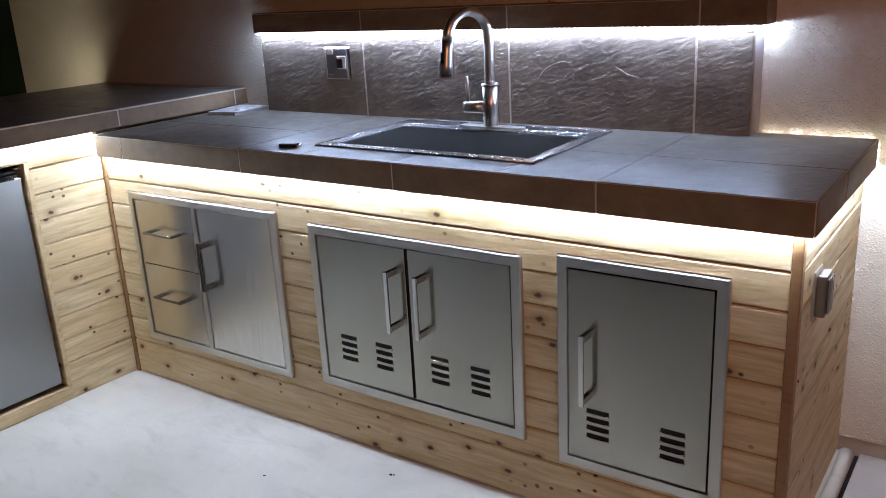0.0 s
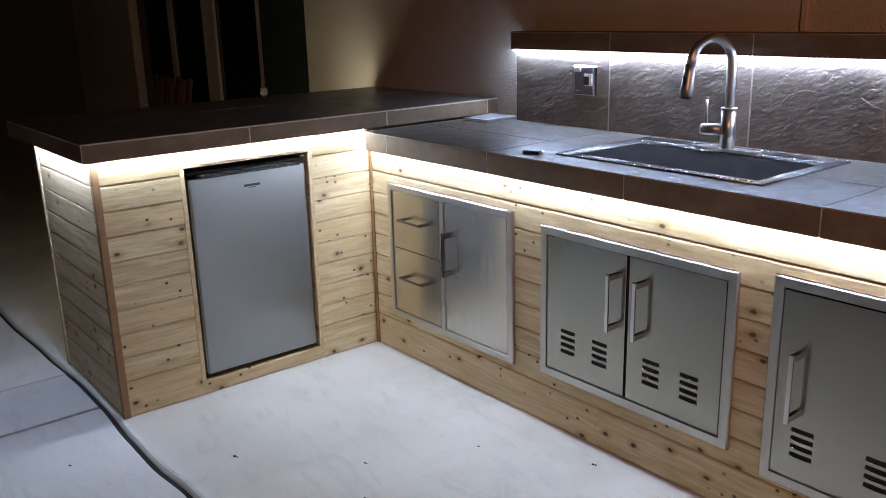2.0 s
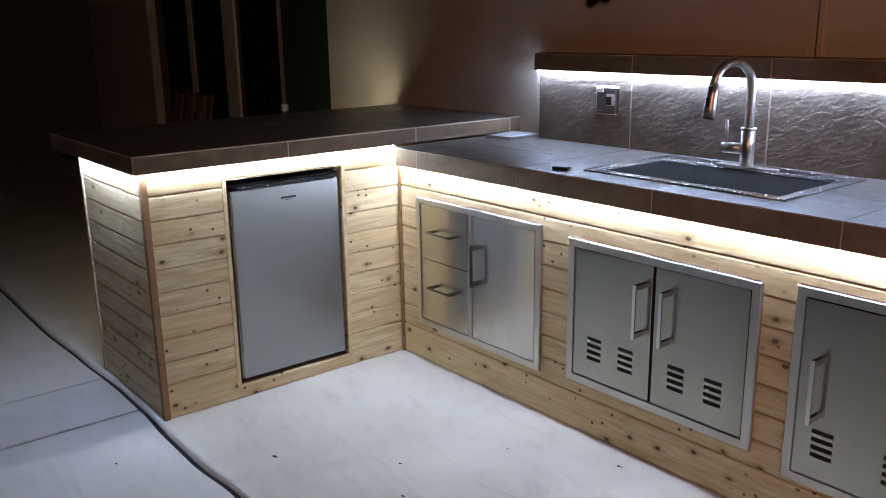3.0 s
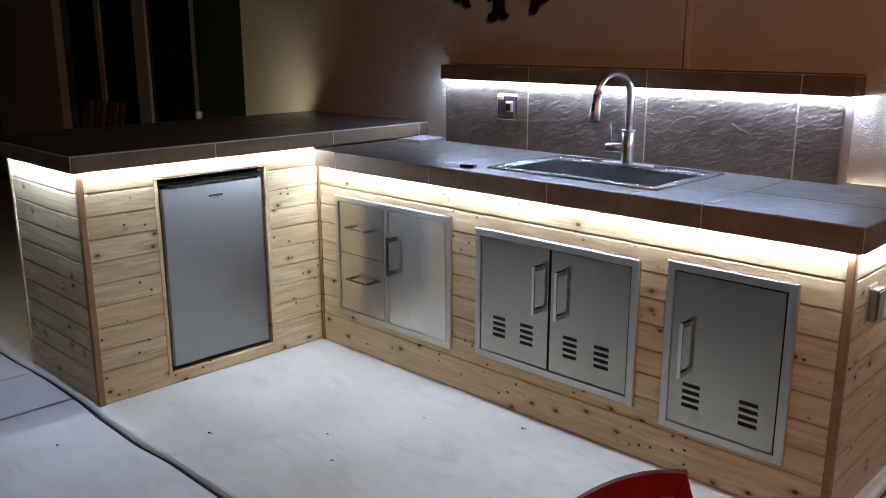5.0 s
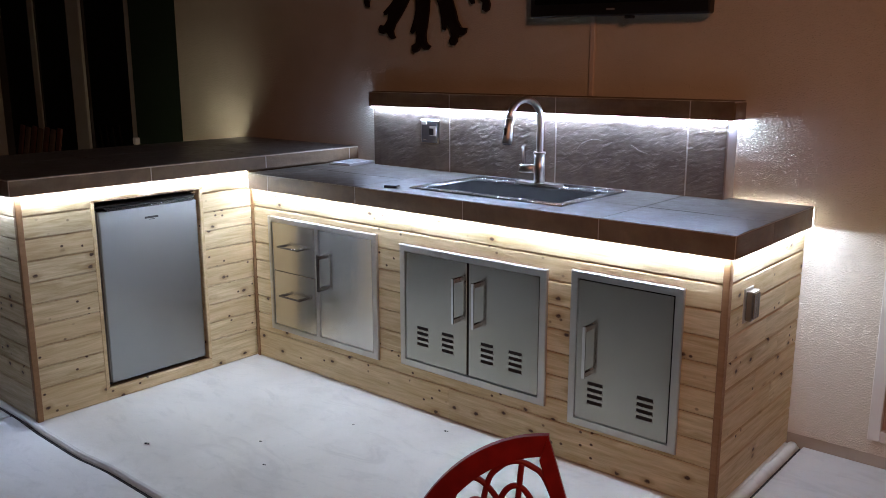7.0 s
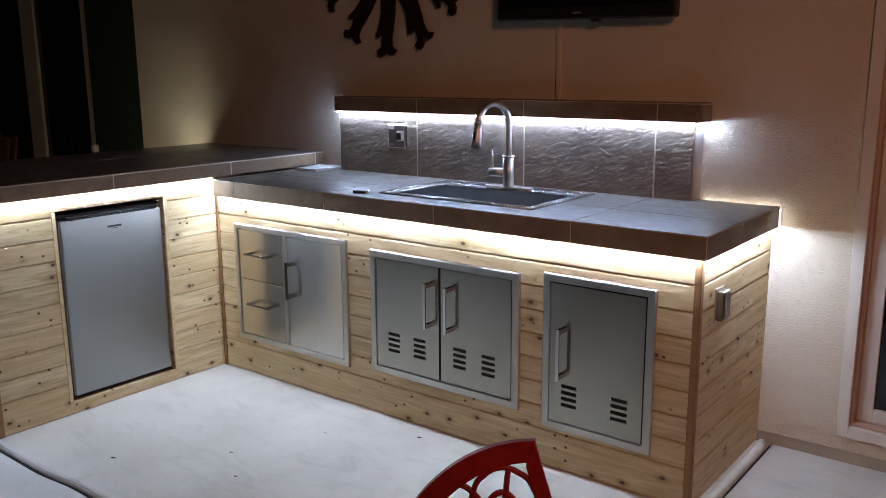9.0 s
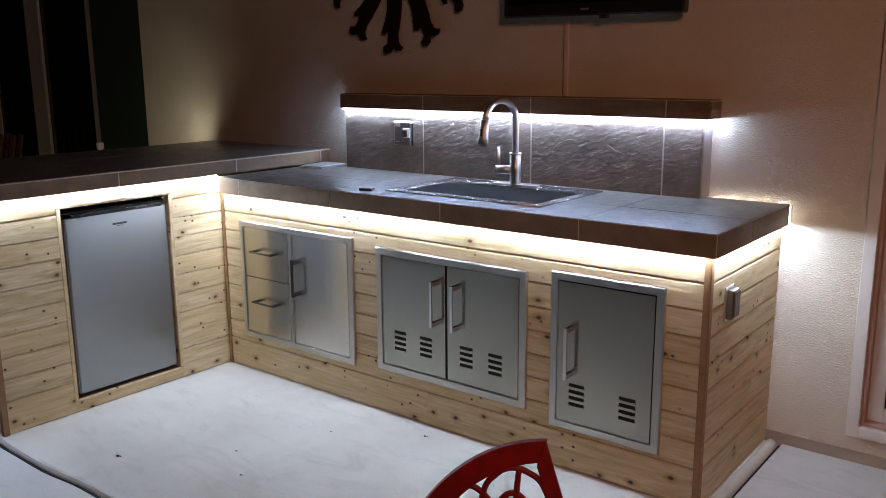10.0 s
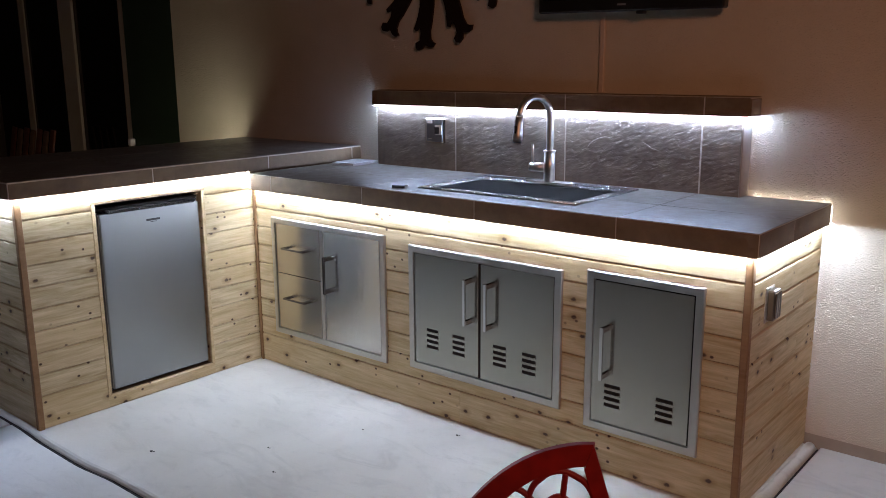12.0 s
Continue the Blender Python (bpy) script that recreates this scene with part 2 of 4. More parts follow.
STUCCO = stucco_mat()
CONCRETE = concrete_mat("smooth_concrete", (0.585, 0.570, 0.515), (0.705, 0.690, 0.630))
CONCRETE_OLD = concrete_mat("patio_concrete", (0.545, 0.535, 0.505), (0.645, 0.630, 0.595))
GRIT = concrete_mat("gritty_footing", (0.50, 0.43, 0.35), (0.36, 0.30, 0.24))
SOIL = Mat("joint_filler", 0.95, color=(0.012, 0.012, 0.013)).m
FRAME_WHITE = Mat("white_vinyl", 0.45, color=(0.70, 0.66, 0.60)).m
FRAME_GREY = Mat("dull_aluminium", 0.5, color=(0.50, 0.48, 0.44)).m
FRAME_PINK = Mat("pink_tan_reveal", 0.6, color=(0.50, 0.34, 0.27)).m
GREEN = Mat("dark_green_cloth", 0.85, color=(0.010, 0.028, 0.013)).m
red_paint = Mat("red_painted_wood", 0.5)
red_paint.color(red_paint.mix(red_paint.ramp(red_paint.noise(red_paint.coords((8, 8, 8), False), 3.0), (0.35, 0.0), (0.65, 1.0)), (0.37, 0.014, 0.013), (0.25, 0.010, 0.010)))
RED = red_paint.m
RACEWAY = Mat("painted_raceway", 0.6, color=(0.66, 0.55, 0.46)).m

# ---- building helpers ----
BASE = {}


def thing(name, label, category, at=(0, 0, 0), group="", kind=""):
    ob = new(name)
    ob.empty_display_size = 0.1
    ob.location = at
    BASE[ob] = Vector(at)
    return tagged(ob, label, category, group, kind)


def part(name, bm, material, parent, label=""):
    """Links a bmesh, given in world places, as one mesh under a thing or a part."""
    base = BASE[parent]
    bmesh.ops.translate(bm, vec=-base, verts=bm.verts)
    me = bpy.data.meshes.new(name)
    bm.to_mesh(me)
    bm.free()
    me.materials.append(material)
    ob = new(name, me)
    ob.parent = parent
    BASE[ob] = base
    if label:
        tagged(ob, label)
    return ob


def whole(name, bm, material, label, category, kind=""):
    me = bpy.data.meshes.new(name)
    bm.to_mesh(me)
    bm.free()
    me.materials.append(material)
    ob = new(name, me)
    BASE[ob] = Vector((0, 0, 0))
    return tagged(ob, label, category, "", kind)


def box(x0, x1, y0, y1, z0, z1, bevel=0.0, bm=None, segments=1):
    out = bm or bmesh.new()
    one = bmesh.new()
    bmesh.ops.create_cube(one, size=1.0)
    for v in one.verts:
        v.co = Vector(((x0 + x1) / 2 + v.co.x * (x1 - x0), (y0 + y1) / 2 + v.co.y * (y1 - y0), (z0 + z1) / 2 + v.co.z * (z1 - z0)))
    if bevel:
        bmesh.ops.bevel(one, geom=one.edges[:], offset=bevel, segments=segments, affect="EDGES", profile=0.5)
    me = bpy.data.meshes.new("tmp")
    one.to_mesh(me)
    one.free()
    out.from_mesh(me)
    bpy.data.meshes.remove(me)
    return out


def tube(points, radius, sides=14, bm=None, radii=None, caps=True):
    """A round bar along points."""
    out = bm or bmesh.new()
    pts = [Vector(p) for p in points]
    rings = []
    side = None
    for i, p in enumerate(pts):
        d = (pts[min(i + 1, len(pts) - 1)] - pts[max(i - 1, 0)]).normalized()
        if side is None:
            side = d.orthogonal().normalized()
        side = (side - d * side.dot(d)).normalized()
        up = d.cross(side)
        r = radii[i] if radii else radius
        rings.append([out.verts.new(p + (side * math.cos(a) + up * math.sin(a)) * r) for a in (2 * math.pi * k / sides for k in range(sides))])
    for a, b in zip(rings, rings[1:]):
        for k in range(sides):
            f = out.faces.new((a[k], a[(k + 1) % sides], b[(k + 1) % sides], b[k]))
            f.smooth = True
    if caps:
        out.faces.new(rings[0][::-1]), out.faces.new(rings[-1])
    return out


def slab_outline(points, place, depth, bm=None):
    """A flat shape given in (u, v), set up by place(u, v, w), of that thickness."""
    out = bm or bmesh.new()
    a = [out.verts.new(place(u, v, 0)) for u, v in points]
    b = [out.verts.new(place(u, v, depth)) for u, v in points]
    out.faces.new(a[::-1]), out.faces.new(b)
    n = len(a)
    for i in range(n):
        out.faces.new((a[i], a[(i + 1) % n], b[(i + 1) % n], b[i]))
    bmesh.ops.recalc_face_normals(out, faces=out.faces[:])
    return out


# ---- the house wall ----
WALL_Y = 0.69
wall = thing("wall_north", "beige stucco house wall behind the outdoor kitchen", "wall", (0, WALL_Y, 0), kind="structure")
part("stucco", box(-1.635, 2.670, WALL_Y, WALL_Y + 0.25, 0.042, 3.2), STUCCO, wall)
part("stucco", box(2.670, 4.6, WALL_Y, WALL_Y + 0.25, 2.16, 3.2), STUCCO, wall)
part("stucco", box(2.670, 4.6, WALL_Y + 0.001, WALL_Y + 0.25, 0.042, 0.097), STUCCO, wall)
part("stucco", box(4.6, 7.0, WALL_Y, WALL_Y + 0.25, 0.042, 3.2), STUCCO, wall)
part("stucco", box(-4.55, -1.635, WALL_Y, WALL_Y + 0.25, 2.15, 3.2), STUCCO, wall)
part("stucco", box(-6.1, -4.55, WALL_Y, WALL_Y + 0.25, 0.042, 3.2), STUCCO, wall)
part("foundation", box(-6.1, 7.0, WALL_Y + 0.006, WALL_Y + 0.25, -0.05, 0.0419), GRIT, wall, "rough concrete footing below the stucco")

# ---- floor of poured slabs ----
floor = thing("floor", "pale concrete patio slabs with dark open joints", "floor", kind="structure")


EDGE = ((-8.0, -1.170), (-2.1, -1.168), (-1.4, -1.172), (-0.86, -1.150), (-0.41, -1.128), (-0.15, -1.129), (0.13, -1.142), (0.38, -1.145), (0.62, -1.128), (1.2, -1.130), (7.0, -1.130))


def edge_y(x):
    """The slightly wandering joint between the kitchen slab and the patio."""
    for (x0, y0), (x1, y1) in zip(EDGE, EDGE[1:]):
        if x <= x1:
            k = (x - x0) / (x1 - x0)
            return y0 + (y1 - y0) * k * k * (3 - 2 * k)
    return EDGE[-1][1]


def slab(x0, x1, side, top, mat, bevel, gap=0.0):
    """A slab behind (side 1) or before (side -1) the wandering joint."""
    xs = [x0 + (x1 - x0) * k / 60 for k in range(61)] if x0 > -7 else [x0, -5, -3] + [-2.4 + (x1 + 2.4) * k / 60 for k in range(61)]
    far = WALL_Y + 0.006 if side > 0 else -4.0
    bm = slab_outline([(x, edge_y(x) + gap * side) for x in xs] + [(x1, far), (x0, far)], lambda u, v, w: Vector((u, v, top - 0.10 + w)), 0.10)
    rim = [e for e in bm.edges if all(v.co.z > top - 0.001 for v in e.verts)]
    bmesh.ops.bevel(bm, geom=rim, offset=bevel, segments=3, affect="EDGES", profile=0.5)
    part("slab", bm, mat, floor)


slab(-8.0, 2.434, 1, 0.0, CONCRETE, 0.020, 0.006)
slab(2.446, 7.0, 1, -0.004, CONCRETE_OLD, 0.006, 0.006)
slab(-0.171, 2.434, -1, -0.006, CONCRETE_OLD, 0.003, 0.014)
slab(2.446, 7.0, -1, -0.006, CONCRETE_OLD, 0.003, 0.014)
slab(-0.586, -0.189, -1, -0.006, CONCRETE_OLD, 0.003, 0.014)
slab(-8.0, -0.592, -1, -0.006, CONCRETE_OLD, 0.004, 0.010)
part("joint_filler", box(-8.0, 7.0, -9.0, WALL_Y + 0.2, -0.14, -0.017), SOIL, floor)
part("slab", box(-8.0, 7.0, -9.0, -4.006, -0.11, -0.006, 0.005), CONCRETE_OLD, floor)
bead = [(2.412, y, -0.011 + 0.002 * math.sin(y * 21)) for y in [WALL_Y - 0.01 - 0.04 * i for i in range(20)]]
whole("concrete_bead", tube(bead, 0.021, 12), CONCRETE, "rounded grey mortar bead along the cabinet foot", "bead", "structure")

# ---- board cladding ----
SEAMS = [0.0, 0.139, 0.2275, 0.316, 0.405, 0.494, 0.582, 0.671, 0.760, 0.849, 0.9385]
BOARDS = {}


def board(length, z0, z1, m, parent, thick=0.016, joint=0.0013):
    """One tongue-and-groove board; its local x runs along it and its face looks to local -y."""
    h = z1 - z0 - joint
    key = (round(length, 3), round(h, 4))
    if key not in BOARDS:
        c = 0.0042
        prof = [(thick, 0), (c, 0), (0, c), (0, h - c), (c, h), (thick, h)]
        bm = bmesh.new()
        a = [bm.verts.new((0, y, z)) for y, z in prof]
        b = [bm.verts.new((length, y, z)) for y, z in prof]
        bm.faces.new(a), bm.faces.new(b[::-1])
        for i in range(6):
            bm.faces.new((a[i], b[i], b[(i + 1) % 6], a[(i + 1) % 6]))
        bmesh.ops.recalc_face_normals(bm, faces=bm.faces[:])
        me = bpy.data.meshes.new("board")
        bm.to_mesh(me)
        bm.free()
        me.materials.append(PINE)
        BOARDS[key] = me
    ob = new("board", BOARDS[key])
    ob.parent = parent
    ob.matrix_local = Matrix.Translation(-BASE[parent]) @ m @ Matrix.Translation((0, 0, z0 + joint / 2))
    return ob


RIGHT = 2.387
END_CUTS = {2: 0.42, 3: 0.27, 4: 0.46, 5: 0.33, 6: 0.50, 7: 0.36}
cabinet = thing("kitchen_cabinet", "long outdoor kitchen cabinet clad in knotty cedar boards", "cabinet", (1.2, 0.34, 0))
part("carcass", box(0.018, RIGHT - 0.018, 0.016, WALL_Y - 0.004, 0.002, 0.848), CARCASS, cabinet, "dark inner box")
for a, b in zip(SEAMS, SEAMS[1:]):
    if b > 0.86:
        continue
    b = min(b, 0.852)
    cut = 1.235 if a == 0 else 0.0
    if cut:
        board(cut - 0.0006, a + 0.001, b, pose(0.021, 0, 0), cabinet)
    board(2.345 - cut, a + 0.001, b, pose(0.021 + cut, 0, 0), cabinet)
    cut = END_CUTS.get(SEAMS.index(a), 0.0)
    if cut:
        board(cut - 0.0006, a + 0.001, b, pose(RIGHT, 0.022, 0, 0, 0, 90), cabinet)
    board(WALL_Y - 0.026 - cut, a + 0.001, b, pose(RIGHT, 0.022 + cut, 0, 0, 0, 90), cabinet)
part("corner_post", box(RIGHT - 0.020, RIGHT + 0.003, -0.004, 0.0215, 0.001, 0.85, 0.002), TRIM, cabinet, "brown stained corner trim")
part("corner_post", box(0.0025, 0.0205, -0.006, 0.012, 0.001, 0.85, 0.002), TRIM, cabinet, "brown stained corner trim")

BAR_END, BAR_BACK = -1.107, -0.668
bar = thing("bar_cabinet", "raised bar cabinet clad in knotty cedar boards", "cabinet", (-0.33, -0.2, 0))
FR0, FR1, FRZ0, FRZ1 = -0.792, -0.288, 0.060, 0.872
part("carcass", box(BAR_BACK + 0.018, -0.017, BAR_END + 0.018, FR0 - 0.016, 0.002, 0.936), CARCASS, bar, "dark inner box")
part("carcass", box(BAR_BACK + 0.018, -0.017, FR1 + 0.016, WALL_Y - 0.004, 0.002, 0.936), CARCASS, bar)
part("carcass", box(BAR_BACK + 0.018, -0.60, FR0 - 0.016, FR1 + 0.016, 0.002, 0.936), CARCASS, bar)
part("carcass", box(-0.60, -0.017, FR0 - 0.016, FR1 + 0.016, FRZ1 + 0.016, 0.936), CARCASS, bar)
part("carcass", box(-0.60, -0.017, FR0 - 0.016, FR1 + 0.016, 0.002, FRZ0 - 0.016), CARCASS, bar)
Y0, Y1 = BAR_END + 0.022, -0.004
for a, b in zip(SEAMS, SEAMS[1:]):
    a = a + 0.001 if a == 0 else a
    board(abs(BAR_BACK) - 0.02, a, b, pose(BAR_BACK + 0.001, BAR_END, 0), bar)
    board(WALL_Y - BAR_END - 0.03, a, b, pose(BAR_BACK, WALL_Y - 0.006, 0, 0, 0, -90), bar)
    lo, hi = max(a, 0), b
    if hi <= FRZ0 + 0.001 or lo >= FRZ1:
        board(Y1 - Y0, lo, hi, pose(0, Y0, 0, 0, 0, 90), bar)
        continue
    board(FR0 - 0.016 - Y0, lo, hi, pose(0, Y0, 0, 0, 0, 90), bar)
    board(Y1 - FR1 - 0.016, lo, hi, pose(0, FR1 + 0.016, 0, 0, 0, 90), bar)
    if lo < FRZ0 < hi:
        board(FR1 - FR0 + 0.032, lo, FRZ0 - 0.016 + 0.012, pose(0, FR0 - 0.016, 0, 0, 0, 90), bar)
    if lo < FRZ1 < hi:
        board(FR1 - FR0 + 0.032, FRZ1 + 0.004, hi, pose(0, FR0 - 0.016, 0, 0, 0, 90), bar)
part("corner_post", box(-0.019, 0.004, BAR_END - 0.004, BAR_END + 0.0215, 0.001, 0.937, 0.002), TRIM, bar, "brown stained corner trim")
part("corner_post", box(BAR_BACK - 0.006, BAR_BACK + 0.012, BAR_END - 0.006, BAR_END + 0.014, 0.001, 0.937, 0.002), PINE, bar)
for y in (FR0 - 0.017, FR1):
    part("opening_trim", box(-0.05, 0.003, y, y + 0.017, FRZ0 - 0.004, FRZ1, 0.002), PINE, bar, "thin cedar strip round the fridge opening")
part("opening_trim", box(-0.05, 0.003, FR0 - 0.017, FR1 + 0.017, FRZ1, FRZ1 + 0.005, 0.001), PINE, bar)


# ---- tiled worktops ----
def tile(x0, x1, y0, y1, z0, z1, mat, parent, g=0.0018):
    bm = box(x0 + (g if x1 - x0 > 0.03 else 0), x1 - (g if x1 - x0 > 0.03 else 0), y0 + (g if y1 - y0 > 0.03 else 0), y1 - (g if y1 - y0 > 0.03 else 0), z0, z1, 0.0012)
    c = Vector(((x0 + x1) / 2, (y0 + y1) / 2, (z0 + z1) / 2)) - BASE[parent]
    bmesh.ops.translate(bm, vec=-BASE[parent] - c, verts=bm.verts)
    me = bpy.data.meshes.new("tile")
    bm.to_mesh(me)
    bm.free()
    me.materials.append(mat)
    ob = new("tile", me)
    ob.parent, ob.location = parent, c
    return ob


TOP, UNDER, CX1 = 0.927, 0.855, 2.414
JX = [0.042, 0.187, 0.773, 1.360, 1.946, CX1]
counter = thing("countertop", "dark brown slate-look tiled worktop with thin light grout", "countertop", (1.2, 0.33, UNDER))
SX0, SX1, SY0, SY1 = 1.03, 1.685, 0.112, 0.440
core = box(0.03, SX0 - 0.01, -0.0405, WALL_Y - 0.02, UNDER, TOP - 0.0004)
box(SX1 + 0.01, CX1 + 0.0003, -0.0405, WALL_Y - 0.02, UNDER, TOP - 0.0004, bm=core)
box(SX0 - 0.01, SX1 + 0.01, -0.0405, SY0 - 0.01, UNDER, TOP - 0.0004, bm=core)
box(SX0 - 0.01, SX1 + 0.01, SY1 + 0.01, WALL_Y - 0.02, UNDER, TOP - 0.0004, bm=core)
part("core", core, GROUT, counter, "light grout bed")
for x0, x1 in zip(JX, JX[1:]):
    tile(x0, x1, -0.0409, -0.0400, UNDER - 0.003, TOP - 0.0022, TILE_EDGE, counter)
    for y0, y1 in ((-0.0415, 0.272), (0.272, WALL_Y - 0.02)):
        for a, b, c, d in ((x0, min(x1, SX0), y0, y1), (max(x0, SX1), x1, y0, y1), (max(x0, SX0), min(x1, SX1), y0, min(y1, SY0)), (max(x0, SX0), min(x1, SX1), max(y0, SY1), y1)):
            if b - a > 0.004 and d - c > 0.004:
                tile(a, b, c, d, TOP - 0.001, TOP + 0.0004, TILE_TOP, counter, 0.0010 if (a == x0 and b == x1) else 0.0005)
for y0, y1 in ((-0.0405, 0.272), (0.272, WALL_Y - 0.02)):
    tile(CX1 - 0.0003, CX1 + 0.0008, y0, y1, UNDER - 0.003, TOP - 0.0022, TILE_EDGE, counter)

BTOP, BUNDER = 1.003, 0.941
bartop = thing("raised_counter", "raised dark slate-look tiled bar top with pale grout edge", "counter", (-0.45, -0.22, BUNDER))
BX0, BX1, BY0 = -0.93, 0.041, -1.142
part("core", box(BX0 + 0.0004, BX1 + 0.0008, BY0 - 0.0004, WALL_Y - 0.004, BUNDER, BTOP - 0.0006), GROUT, bartop, "light grout bed")
JY = [BY0, -0.545, 0.069, 0.62, WALL_Y - 0.002]
for y0, y1 in zip(JY, JY[1:]):
    tile(BX1 - 0.0008, BX1 + 0.0012, y0, y1, BUNDER - 0.003, BTOP - 0.0045, TILE_EDGE, bartop)
    tile(BX0 - 0.001, BX0 + 0.0008, y0, y1, BUNDER - 0.003, BTOP - 0.0045, TILE_EDGE, bartop)
    for x0, x1 in ((BX0, -0.55), (-0.55, BX1 - 0.001)):
        tile(x0, x1, y0, y1, BTOP - 0.0011, BTOP, TILE_TOP, bartop, 0.0016)
for x0, x1 in ((BX0 + 0.001, -0.55), (-0.55, BX1 - 0.001)):
    tile(x0, x1, BY0 - 0.0008, BY0 + 0.0008, BUNDER - 0.003, BTOP - 0.0045, TILE_EDGE, bartop)

# ---- splashback with cap ----
splash = thing("backsplash", "slate tile splashback with overhanging tiled cap", "backsplash", (1.18, 0.64, TOP))
PX0, PX1, PY, CAPY, CAPZ0, CAPZ1 = 0.250, 2.105, 0.600, 0.577, 1.224, 1.297
part("core", box(PX0 + 0.01, PX1 - 0.01, PY + 0.0004, WALL_Y - 0.001, TOP + 0.001, CAPZ0 + 0.05), GROUT, splash, "light grout bed")
for x0, x1 in zip([PX0, 0.757, 1.352, 1.950], [0.757, 1.352, 1.950, PX1]):
    tile(x0, x1, PY, PY + 0.0013, TOP + 0.001, CAPZ0, TILE_SPLASH, splash, 0.0022)
for pts in ([(1.456, 1.075), (1.472, 1.096), (1.49, 1.110), (1.515, 1.120), (1.54, 1.126), (1.578, 1.121)], [(1.71, 1.112), (1.728, 1.103), (1.748, 1.090), (1.785, 1.081)]):
    part("vein", tube([(x, PY + 0.0002, z) for x, z in pts], 0.0010, 6, radii=[0.0004] + [0.0009] * (len(pts) - 2) + [0.0004]), GROUT, splash, "raised pale vein in the slate")
# end face wears the tile colour brightened for the strip's glow
tile(PX1 - 0.010, PX1 + 0.002, PY + 0.0016, WALL_Y - 0.001, TOP + 0.001, CAPZ0, LIT_END_TILE, splash)
tile(PX0 - 0.002, PX0 + 0.010, PY + 0.011, WALL_Y - 0.001, TOP + 0.001, CAPZ0, TILE_EDGE, splash)
part("cap_core", box(PX0 - 0.006, PX1 + 0.022, CAPY + 0.0004, WALL_Y - 0.001, CAPZ0 + 0.001, CAPZ1 - 0.002), GROUT, splash, "light grout bed")
for x0, x1 in zip([PX0 - 0.012, 0.773, 1.361, 1.963], [0.773, 1.361, 1.963, PX1 + 0.030]):
    tile(x0, x1, CAPY, CAPY + 0.0013, CAPZ0, CAPZ1 - 0.0030, TILE_EDGE, splash, 0.0018)
    tile(x0, x1, CAPY + 0.001, WALL_Y - 0.001, CAPZ1 - 0.0019, CAPZ1, TILE_EDGE, splash, 0.0018)
tile(PX1 + 0.020, PX1 + 0.030, CAPY + 0.0105, WALL_Y - 0.001, CAPZ0, CAPZ1 - 0.0082, TILE_EDGE, splash)
tile(PX0 - 0.012, PX0 - 0.002, CAPY + 0.0105, WALL_Y - 0.001, CAPZ0, CAPZ1 - 0.0082, TILE_EDGE, splash)


# ---- light strips ----
def led_strip(label, start, end, face, mat, pitch=0.0167, skip=()):
    """A tape of small light chips from start to end; the chips look along face."""
    a, b, n = Vector(start), Vector(end), Vector(face).normalized()
    d = (b - a).normalized()
    s = d.cross(n)
    strip = thing("led_strip", label, "light strip", tuple((a + b) / 2), "light strips on the kitchen")

    def plate(bm, c, l, w, t):
        vs = [bm.verts.new(c + d * i * l / 2 + s * j * w / 2 + n * k * t) for k in (0, 1) for i, j in ((-1, -1), (1, -1), (1, 1), (-1, 1))]
        for f in ((0, 1, 2, 3), (4, 5, 6, 7), (0, 1, 5, 4), (1, 2, 6, 5), (2, 3, 7, 6), (3, 0, 4, 7)):
            bm.faces.new([vs[i] for i in f])

    tape = bmesh.new()
    plate(tape, (a + b) / 2, (b - a).length, 0.008, 0.0006)
    bmesh.ops.recalc_face_normals(tape, faces=tape.faces[:])
    part("tape", tape, TAPE, strip)
    chips = bmesh.new()
    count = int((b - a).length / pitch)
    for i in range(count):
        c = a + d * (i + 0.5) * (b - a).length / count
        if any(lo < (c - a).length < hi for lo, hi in skip):
            continue
        plate(chips, c + n * 0.0007, 0.005, 0.005, 0.0016)
    bmesh.ops.recalc_face_normals(chips, faces=chips.faces[:])
    tagged(part("light_chips", chips, mat, strip, "glowing white light chips"), kind="stuff")


led_strip("cold white light strip under the long worktop edge", (0.03, -0.017, UNDER - 0.001), (2.39, -0.017, UNDER - 0.001), (0, 0, -1), LED_COLD, skip=((1.36, 1.41),))
led_strip("cold white light strip under the worktop end", (2.404, 0.0, UNDER - 0.001), (2.404, WALL_Y - 0.03, UNDER - 0.001), (0, 0, -1), LED_COLD, 0.0150)
led_strip("cold white light strip under the bar top edge", (0.018, BAR_END - 0.01, BUNDER - 0.001), (0.018, -0.045, BUNDER - 0.001), (0, 0, -1), LED_COLD)
led_strip("cold white light strip under the bar top end", (-0.64, -1.131, BUNDER - 0.001), (0.01, -1.131, BUNDER - 0.001), (0, 0, -1), LED_BLUE, 0.0125)
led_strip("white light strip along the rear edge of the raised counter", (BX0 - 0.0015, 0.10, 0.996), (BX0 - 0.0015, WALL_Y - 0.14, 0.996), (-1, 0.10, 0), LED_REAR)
# unseen strip, added to brighten the patio floor behind the bar
led_strip("unseen weak light strip added under the rear edge of the bar top", (BX0 + 0.02, BY0 + 0.05, BUNDER - 0.001), (BX0 + 0.02, WALL_Y - 0.1, BUNDER - 0.001), (0, 0, -1), LED_REAR, 0.036)
led_strip("blue-white light strip under the splashback cap", (PX0 - 0.008, 0.5885, CAPZ0 - 0.0005), (PX1 + 0.008, 0.5885, CAPZ0 - 0.0005), (0, 0, -1), LED_BLUE)
